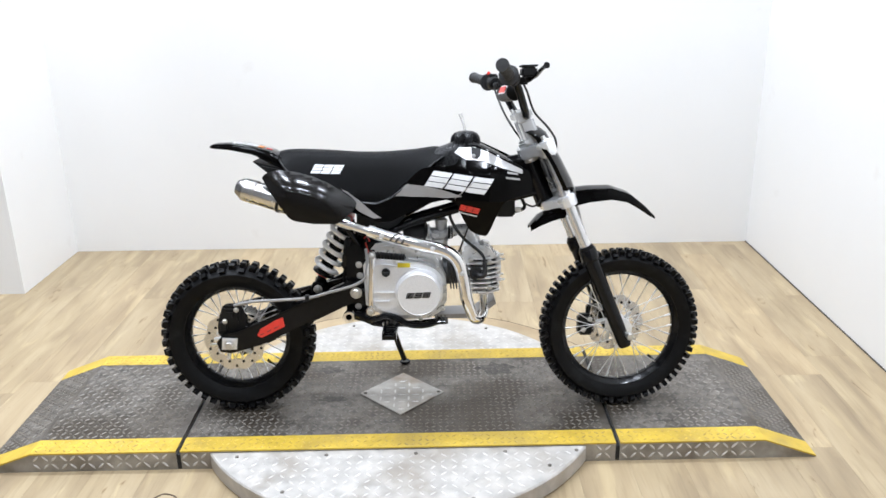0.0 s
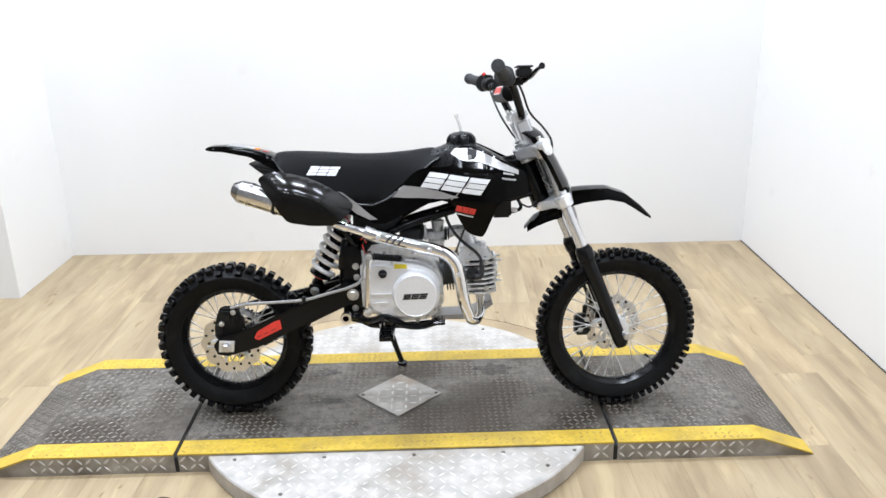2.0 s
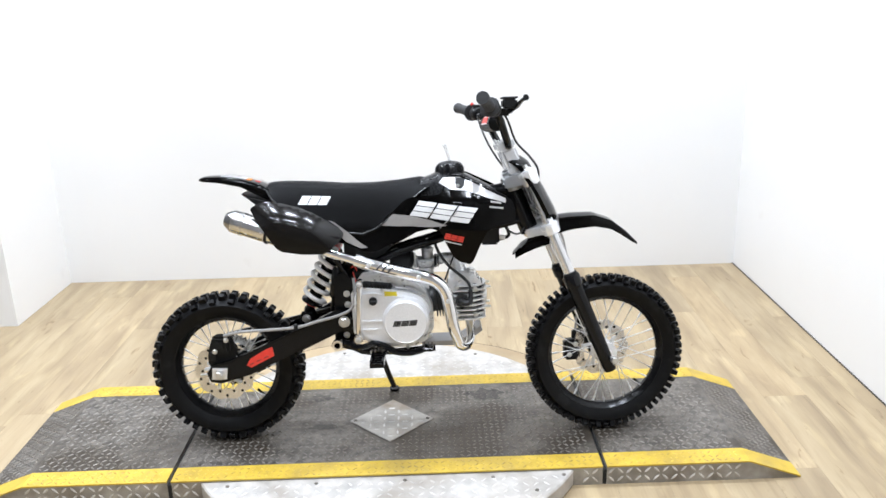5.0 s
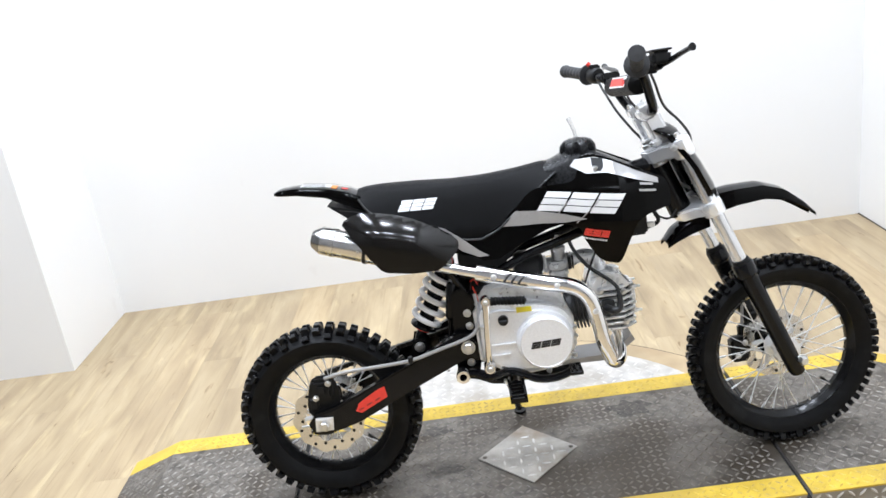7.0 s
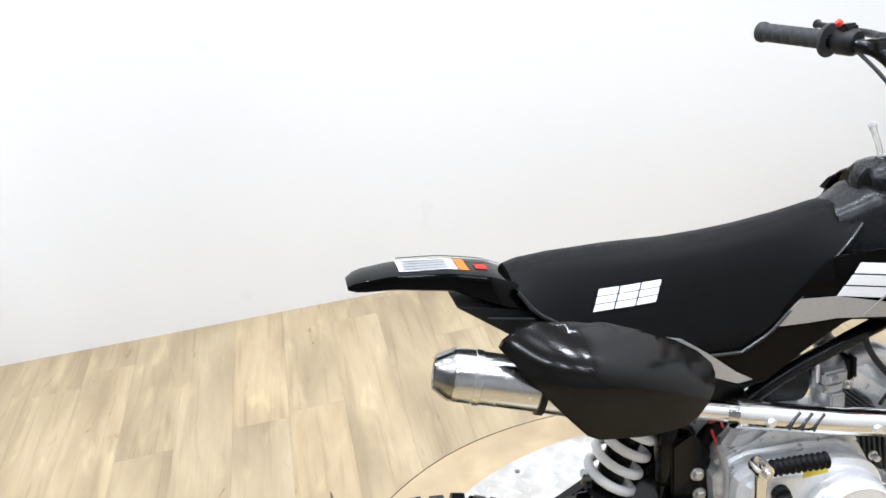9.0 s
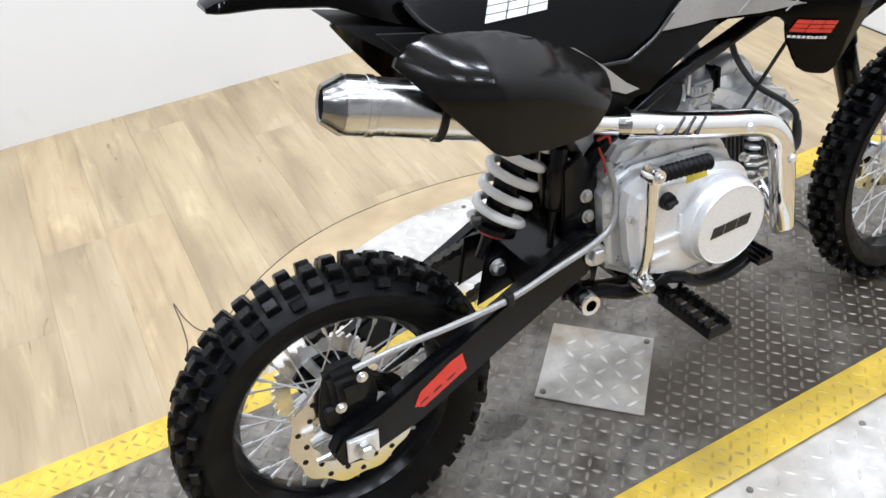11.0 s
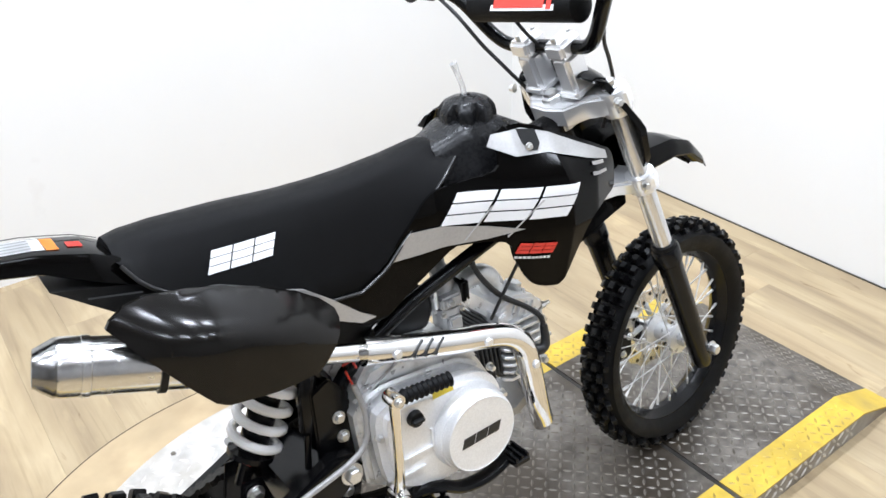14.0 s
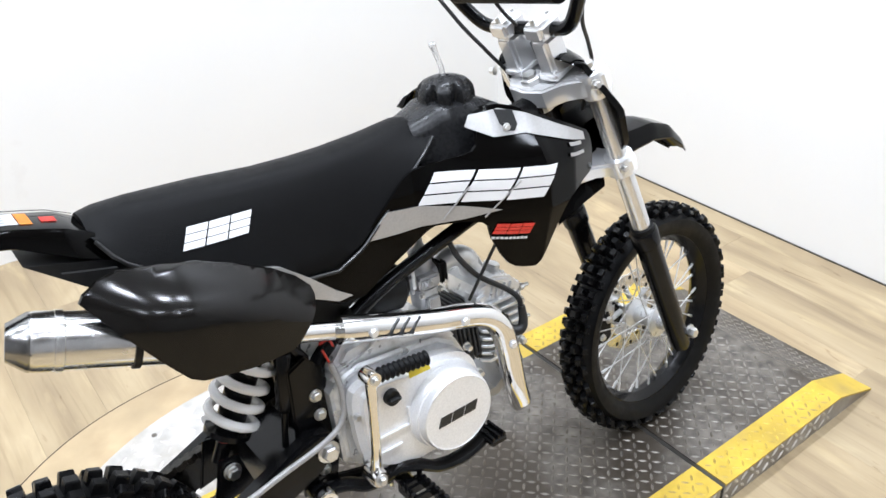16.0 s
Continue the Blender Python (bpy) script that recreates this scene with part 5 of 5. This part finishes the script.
for s in (-1, 1):
    mk = (lambda b: b) if s < 0 else mirror_y
    sh = part("radiator_shroud", mk(panel(shroud_out, shroud_y, 0.005, 0.006)), GLOSS, bike, "gloss black tank shroud with silver and white graphics")
    up = lambda d: (lambda x, z: shroud_y(x, z) - d)
    part("silver_graphic", mk(panel([(0.086, 0.796), (0.098, 0.810), (0.142, 0.812), (0.178, 0.800), (0.225, 0.775), (0.276, 0.750), (0.276, 0.738), (0.225, 0.754), (0.165, 0.776), (0.118, 0.778)], up(0.0035), 0.001, 0.006)), DECAL_SILVER, sh, "silver upper graphic")
    part("silver_graphic", mk(panel([(-0.091, 0.6735), (-0.052, 0.7065), (0.0, 0.701), (0.06, 0.689), (0.108, 0.676), (0.06, 0.669), (0.02, 0.6695), (-0.04, 0.6705)], up(0.0035), 0.001, 0.006)), DECAL_SILVER, sh, "silver lower graphic")
    part("grey_graphic", mk(panel([(0.232, 0.742), (0.262, 0.736), (0.262, 0.741), (0.232, 0.747)], up(0.0035), 0.001, 0.006)), DECAL_SILVER, sh)
    part("grey_graphic", mk(panel([(0.228, 0.728), (0.268, 0.721), (0.268, 0.726), (0.228, 0.733)], up(0.0035), 0.001, 0.006)), DECAL_SILVER, sh)
    part("vent_opening", mk(panel([(0.134, 0.812), (0.160, 0.807), (0.158, 0.789), (0.150, 0.781), (0.140, 0.783), (0.134, 0.793)], up(0.005), 0.002, 0.006)), MATTE, sh, "dark screw recess")
    part("screw", bolt((0.140, s * 0.114, 0.788), 0.0045, 0.006, (0, s, 0)), ZINC, sh)
    if s < 0:
        logo_bars(sh, (-0.004, 0.702), (0.985, -0.10), (0.60, 0.93), 0.176, 0.047, shroud_y, WHITE, "block_mark", 0.0035)
        logo_bars(sh, (0.096, 0.637), (0.975, -0.18), (0.30, 0.93), 0.056, 0.018, shroud_y, RED, "red_mark", 0.0035)
        for k in range(9):
            x0 = 0.096 + 0.0058 * k
            part("text_bar", panel([(x0, 0.632 - 0.0011 * k), (x0 + 0.004, 0.6313 - 0.0011 * k), (x0 + 0.004, 0.6275 - 0.0011 * k), (x0, 0.6283 - 0.0011 * k)], up(0.004), 0.001, 0.02), WHITE, sh)
        for x0, z0, x1, z1 in ((0.028, 0.672, 0.068, 0.718), (0.085, 0.668, 0.135, 0.716)):
            part("slash", tube([(x0, shroud_y(x0, z0) - 0.004, z0), (x1, shroud_y(x1, z1) - 0.004, z1)], 0.0012, 6, smooth=False), DECAL_SILVER, sh)
    trim = [(-0.275, 0.695), (-0.215, 0.650), (-0.180, 0.622), (-0.140, 0.598), (-0.105, 0.596), (-0.05, 0.622), (0.02, 0.650), (0.09, 0.662), (0.05, 0.70), (0.02, 0.735), (-0.02, 0.722), (-0.07, 0.690), (-0.105, 0.664), (-0.14, 0.648), (-0.20, 0.660)]
    part("side_trim", mk(panel(trim, lambda x, z: lerp(x, [-0.27, -0.14, 0.09], [-0.087, -0.083, -0.058]) + 0.1 * max(0, z - 0.68), 0.008, 0.012)), GLOSS, bike, "gloss black trim under the saddle")
part("ignition_box", join(box(0.205, -0.05, 0.60, 0.262, -0.005, 0.655, 0.006, 2), tube([(0.25, -0.03, 0.61), (0.29, -0.035, 0.625), (0.282, -0.03, 0.655)], 0.005, 8)), MATTE, bike, "black ignition coil under the tank")
part("connector", box(0.262, -0.048, 0.616, 0.280, -0.034, 0.628, 0.002), WHITE, bike, "small white wire connector")

# -- fork, steering, front end --
front = empty("front_fork", STURN, "telescopic fork with silver tubes and black lower legs")
front.parent = bike
dirf = Vector((0.377, 0, -0.926))
for s in (-1, 1):
    y = s * 0.085
    tp = Vector((0.333, y, 0.826))
    part("fork_tube", turned([(0.0, 0), (0.014, 0), (0.0165, 0.004), (0.0165, 0.36), (0.0, 0.36)], tp, tp + dirf, 24), TUBE, front, "silver fork tube")
    part("fork_cap", turned([(0.0, -0.010), (0.009, -0.010), (0.0095, -0.002), (0.015, 0.0), (0.0, 0.001)], tp, tp + dirf, 6), ZINC, front)
    leg = part("fork_leg", turned([(0.0, 0.345), (0.0235, 0.345), (0.026, 0.349), (0.026, 0.378), (0.0225, 0.383), (0.0215, 0.55), (0.0205, 0.655), (0.017, 0.668), (0.0, 0.668)], tp, tp + dirf, 24), FRAME, front, "gloss black lower fork leg")
    part("dust_seal", turned([(0.0165, 0.335), (0.0205, 0.337), (0.0225, 0.345), (0.0165, 0.346)], tp, tp + dirf, 24), RUBBER, leg)
    part("axle_nut", bolt((0.590, s * 0.100, 0.243), 0.011, 0.016, (0, s, 0)), ZINC, leg)
part("axle", bar((0.586, -0.102, 0.243), (0.586, 0.102, 0.243), 0.0075, 14), ZINC, front)


def clamp(d, thick, name, label):
    """A triple clamp: a plate across both tubes with rounded collars."""
    c = Vector((0.333, 0, 0.826)) + dirf * d
    bm = bmesh.new()
    pts = [(0.027, -0.085), (0.018, -0.105), (0.0, -0.112), (-0.018, -0.105), (-0.027, -0.085), (-0.040, -0.058), (-0.066, -0.036), (-0.072, 0.0), (-0.066, 0.036), (-0.040, 0.058), (-0.027, 0.085), (-0.018, 0.105), (0.0, 0.112), (0.018, 0.105), (0.027, 0.085), (0.014, 0.05), (0.010, 0.0), (0.014, -0.05)]
    f = bm.faces.new([bm.verts.new((x, y, 0)) for x, y in pts])
    made = bmesh.ops.extrude_face_region(bm, geom=[f])
    for v in made["geom"]:
        if isinstance(v, bmesh.types.BMVert):
            v.co.z = thick
    bmesh.ops.recalc_face_normals(bm, faces=bm.faces[:])
    bmesh.ops.bevel(bm, geom=[e for e in bm.edges if abs(e.verts[0].co.z - e.verts[1].co.z) < 1e-6], offset=0.004, segments=2, affect="EDGES", clamp_overlap=True)
    ang = math.atan2(dirf.x, -dirf.z)
    bm.transform(Matrix.Translation(c) @ Matrix.Rotation(-ang, 4, "Y") @ Matrix.Translation((0, 0, -thick / 2)))
    return part(name, bm, BRIGHT, front, label)


uc = clamp(0.024, 0.036, "upper_clamp", "polished aluminium upper fork clamp")
lc = clamp(0.190, 0.026, "lower_clamp", "polished aluminium lower fork clamp")
for s in (-1, 1):
    tp = Vector((0.333, s * 0.085, 0.826))
    part("collar", turned([(0.0165, 0.002), (0.024, 0.004), (0.0255, 0.008), (0.0255, 0.044), (0.024, 0.048), (0.0165, 0.049)], tp, tp + dirf, 28), BRIGHT, uc)
    part("collar", turned([(0.0165, 0.172), (0.0245, 0.174), (0.0255, 0.178), (0.0255, 0.206), (0.0165, 0.210)], tp, tp + dirf, 28), BRIGHT, lc)
    part("clamp_bolt", bolt((0.316, s * 0.112, 0.806), 0.006, 0.010, (-0.3, s, 0)), ZINC, uc)
    part("clamp_bolt", bolt((0.378, s * 0.112, 0.652), 0.006, 0.010, (-0.3, s, 0)), ZINC, lc)
part("stem_nut", turned([(0.0, 0), (0.017, 0), (0.017, 0.010), (0.012, 0.012), (0.012, 0.018), (0.0, 0.018)], (0.2925, 0, 0.802), (0.2765, 0, 0.8413), 6), ZINC, uc)
part("stem_boss", turned([(0.0, 0), (0.026, 0), (0.030, 0.004), (0.030, 0.020), (0.0, 0.020)], (0.311, 0, 0.757), (0.2975, 0, 0.790), 24), BRIGHT, uc)
for s in (-1, 1):
    rb, rt = Vector((0.312, s * 0.038, 0.822)), Vector((0.283, s * 0.038, 0.893))
    up_r = Matrix.Rotation(radians(-22), 4, "Y")
    riser = part("bar_riser", join(moved(box(-0.022, -0.018, -0.004, 0.022, 0.018, 0.066, 0.007, 3), Matrix.Translation(rb) @ up_r), moved(box(-0.026, -0.021, -0.006, 0.026, 0.021, 0.010, 0.005, 2), Matrix.Translation(rb) @ up_r)), BRIGHT, front, "polished billet handlebar riser")
    part("riser_cap", moved(box(-0.025, -0.020, -0.013, 0.025, 0.020, 0.015, 0.006, 2), Matrix.Translation(rt) @ up_r), BRIGHT, riser)
    part("riser_bolt", bolt(rt + Vector((0.014, 0, 0.016)), 0.004, 0.008, (-0.38, 0, 0.92)), ZINC, riser)
    part("riser_bolt", bolt(rt + Vector((-0.02, 0, 0.008)), 0.004, 0.008, (-0.38, 0, 0.92)), ZINC, riser)

bars = part("handlebar", tube([(0.178, -0.352, 1.015), (0.205, -0.25, 0.998), (0.226, -0.185, 0.986), (0.245, -0.155, 0.968), (0.268, -0.115, 0.915), (0.278, -0.088, 0.893), (0.283, -0.05, 0.889), (0.283, 0.05, 0.889), (0.278, 0.088, 0.893), (0.268, 0.115, 0.915), (0.245, 0.155, 0.968), (0.226, 0.185, 0.986), (0.205, 0.25, 0.998), (0.178, 0.352, 1.015)], 0.011, 14, 6), FRAME, front, "black tubular motocross handlebar")
BAR_MID = Vector((0.283, 0, 0.889))
bars.matrix_basis = Matrix.Translation(BAR_MID + Vector((0.005, 0, 0.001))) @ Matrix.Rotation(radians(-1.7), 4, "X") @ Matrix.Translation(-BAR_MID)
part("cross_pad", tube([(0.244, -0.115, 0.955), (0.244, -0.11, 0.956), (0.244, 0.11, 0.956), (0.244, 0.115, 0.955)], [0.012, 0.024, 0.024, 0.012], 20, smooth=False), VINYL, bars, "black padded crossbar roll")
part("pad_mark", join(moved(box(-0.001, -0.06, -0.009, 0.001, 0.045, 0.009, 0), pose(0.2225, 0, 0.966, 0, 25, 0)), moved(box(-0.001, -0.075, -0.011, 0.001, -0.066, 0.002, 0), pose(0.2225, 0, 0.966, 0, 25, 0))), RED, bars, "red block mark")
part("pad_mark_rim", moved(box(-0.0005, -0.08, -0.013, 0.0005, 0.052, 0.013, 0), pose(0.2232, 0, 0.9655, 0, 25, 0)), WHITE, bars)
for s in (-1, 1):
    a, b = Vector((0.210, s * 0.232, 0.9965)), Vector((0.176, s * 0.360, 1.0165))
    prof = [(0.0, -0.003), (0.0265, -0.003), (0.0275, 0.0), (0.0265, 0.003), (0.0155, 0.006)]
    for k in range(6):
        prof += [(0.0145, 0.012 + 0.018 * k), (0.0155, 0.014 + 0.018 * k), (0.0155, 0.026 + 0.018 * k), (0.0142, 0.028 + 0.018 * k)]
    prof += [(0.0168, 0.124), (0.0178, 0.128), (0.0168, 0.134), (0.0, 0.135)]
    part("grip", turned(prof, a, b, 24), GRIP, bars, "ribbed black rubber grip")
    perch = Vector((0.222, s * 0.205, 0.992))
    part("switch_housing", join(turned([(0.0, -0.018), (0.018, -0.018), (0.0215, -0.012), (0.0215, 0.012), (0.018, 0.018), (0.0, 0.018)], perch, b, 16), moved(box(-0.012, -0.012, 0.012, 0.014, 0.012, 0.028, 0.004, 2), Matrix.Translation(perch))), MATTE, bars, "black switch housing")
    if s > 0:
        part("stop_button", moved(lathe([(0.0, -0.008), (0.005, -0.008), (0.006, -0.004), (0.006, 0.0), (0.0, 0.0)], 14, pose(0, 0, 0, -90, 0, 0)), Matrix.Translation(perch + Vector((-0.012, 0.0, 0.028))) @ Matrix.Rotation(radians(-40), 4, "Y")), RED, bars, "red stop button")
    part("lever_perch", join(moved(box(-0.006, -0.016, -0.010, 0.042, 0.016, 0.010, 0.005, 2), Matrix.Translation((0.232, s * 0.165, 0.984))), bar((0.262, s * 0.15, 0.985), (0.272, s * 0.19, 0.99), 0.010, 10)), MATTE, bars, "black lever perch")
    part("lever", tube([(0.268, s * 0.175, 0.988), (0.283, s * 0.225, 0.996), (0.283, s * 0.30, 1.006), (0.285, s * 0.345, 1.012), (0.287, s * 0.357, 1.014)], [0.008, 0.0065, 0.0055, 0.0055, 0.0085], 10, 6), FRAME, bars, "black ball-ended lever")
part("reservoir", join(box(0.245, -0.235, 0.992, 0.285, -0.19, 1.018, 0.005, 2), box(0.243, -0.237, 1.018, 0.287, -0.188, 1.023, 0.002)), MATTE, bars, "black brake fluid reservoir")
part("control_cable", tube([(0.255, -0.16, 0.985), (0.275, -0.13, 0.955), (0.30, -0.10, 0.90), (0.345, -0.07, 0.855), (0.372, -0.05, 0.81), (0.365, -0.03, 0.74)], 0.0032, 8, 8), RUBBER_HOSE, bars, "black control cable")
part("control_cable", tube([(0.222, 0.19, 0.982), (0.228, 0.145, 0.945), (0.245, 0.11, 0.895), (0.268, 0.08, 0.85), (0.298, 0.06, 0.80), (0.30, 0.055, 0.74)], 0.0032, 8, 8), RUBBER_HOSE, bars, "black control cable")
part("control_cable", tube([(0.255, 0.05, 0.945), (0.262, 0.02, 0.91), (0.30, 0.01, 0.87), (0.345, 0.02, 0.83), (0.36, 0.03, 0.75)], 0.003, 8, 8), RUBBER_HOSE, bars)
part("brake_hose", tube([(0.37, 0.06, 0.70), (0.43, 0.08, 0.66), (0.475, 0.09, 0.60), (0.495, 0.088, 0.50), (0.52, 0.075, 0.40), (0.51, 0.06, 0.30)], 0.0038, 8, 8), CABLE, front, "grey front brake hose")

# number plate and front fender
loops = []
for f in np.linspace(0, 1, 16):
    x = lerp(f, [0, 0.12, 0.45, 0.75, 1], [0.330, 0.352, 0.395, 0.430, 0.455])
    z = lerp(f, [0, 0.12, 0.45, 0.75, 1], [0.862, 0.848, 0.772, 0.705, 0.645])
    w = lerp(f, [0, 0.12, 0.45, 0.75, 1], [0.060, 0.092, 0.130, 0.112, 0.060])
    outer = [(x - 0.034 * abs(v) ** 2.2, v * w, z - 0.012 * abs(v) ** 2.2) for v in np.linspace(-1, 1, 13)]
    inner = [(a - 0.011, b * 0.985, c - 0.004) for a, b, c in outer[::-1]]
    loops.append([Vector(q) for q in outer + inner])
nplate = part("number_plate", rings(loops), GLOSS, front, "blank black front number board")
loops = []
for f in np.linspace(0.08, 0.93, 12):
    x = lerp(f, [0, 0.12, 0.45, 0.75, 1], [0.330, 0.352, 0.395, 0.430, 0.455]) + 0.0012
    z = lerp(f, [0, 0.12, 0.45, 0.75, 1], [0.862, 0.848, 0.772, 0.705, 0.645])
    w = lerp(f, [0, 0.12, 0.45, 0.75, 1], [0.060, 0.092, 0.130, 0.112, 0.060]) * 0.6
    loops.append([Vector((x - 0.034 * abs(v * 0.6) ** 2.2, v * w, z - 0.012 * abs(v) ** 2.2)) for v in np.linspace(-1, 1, 13)])
part("board_face", rings(loops, closed_ring=False), DECAL_SILVER, nplate, "pale silver board face")


def fender(xs, tops, widths, drops, name, label):
    loops = []
    for x in np.linspace(xs[0], xs[-1], 26):
        t, w, d = lerp(x, xs, tops), lerp(x, xs, widths), lerp(x, xs, drops)
        outer = [(-w, t - d), (-w * 0.97, t - d * 0.5), (-w * 0.82, t - d * 0.12), (-w * 0.4, t), (0, t + 0.002), (w * 0.4, t), (w * 0.82, t - d * 0.12), (w * 0.97, t - d * 0.5), (w, t - d)]
        inner = [(y * 0.94, z - 0.0035) for y, z in outer[::-1]]
        loops.append([Vector((x, y, z)) for y, z in outer + inner])
    return part(name, rings(loops), GLOSS, front, label)


fender([0.395, 0.440, 0.480, 0.546, 0.600, 0.650, 0.684], [0.668, 0.677, 0.681, 0.681, 0.662, 0.622, 0.588], [0.040, 0.046, 0.050, 0.052, 0.048, 0.036, 0.020], [0.05, 0.046, 0.040, 0.034, 0.026, 0.016, 0.006], "front_fender", "gloss black front mudguard")
fender([0.308, 0.335, 0.370, 0.410], [0.568, 0.598, 0.617, 0.628], [0.030, 0.038, 0.044, 0.046], [0.012, 0.026, 0.03, 0.03], "fender_tail", "gloss black mudguard tail behind the fork")
fcal = part("front_caliper", join(box(0.470, 0.035, 0.205, 0.520, 0.072, 0.272, 0.008, 2), box(0.50, 0.055, 0.25, 0.545, 0.078, 0.30, 0.006, 2), box(0.53, 0.06, 0.27, 0.555, 0.085, 0.33, 0.005)), MATTE, front, "black front brake caliper")
part("caliper_bolt", bolt((0.485, 0.034, 0.225), 0.006), ZINC, fcal)
part("caliper_bolt", bolt((0.505, 0.034, 0.258), 0.006), ZINC, fcal)
part("throttle_wire", tube([(0.285, -0.02, 0.64), (0.32, -0.03, 0.628), (0.35, -0.02, 0.66)], 0.0028, 8), RUBBER_HOSE, bike)
logo_bars(cover, (-0.061, 0.389), (1, 0.03), (0.32, 0.95), 0.070, 0.017, lambda x, z: -0.1637, BLACK_DECAL, "block_mark", 0.0008)

# ---- floor planks ----
PLANK, LONG = 0.152, 1.22
SEAM_GAP = 0.0001
plank_meshes = []
for k in range(3):
    b = box(SEAM_GAP, SEAM_GAP, -0.006, PLANK - SEAM_GAP, LONG - SEAM_GAP, 0.0, 0.0003)
    plank_meshes.append(mesh_of("plank", b, FLOOR))
rng = random.Random(4)


def plank_piece(x, y0, y1):
    if y1 - y0 > LONG - 0.003:
        me = plank_meshes[rng.randrange(3)]
    else:
        me = mesh_of("plank", box(SEAM_GAP, SEAM_GAP, -0.006, PLANK - SEAM_GAP, y1 - y0 - SEAM_GAP, 0.0, 0.0003), FLOOR)
    o = new("plank", me)
    o.matrix_basis = Matrix.Translation((x, y0, 0))
    o.parent = floor


x = -4.6
while x < RIGHT - 0.002:
    off = rng.random() * LONG
    y = -4.6 - off
    while y < BACK:
        a, b = max(y, -4.6), min(y + LONG, BACK)
        if b - a > 0.02:
            plank_piece(x, a, b)
        y += LONG
    x += PLANK
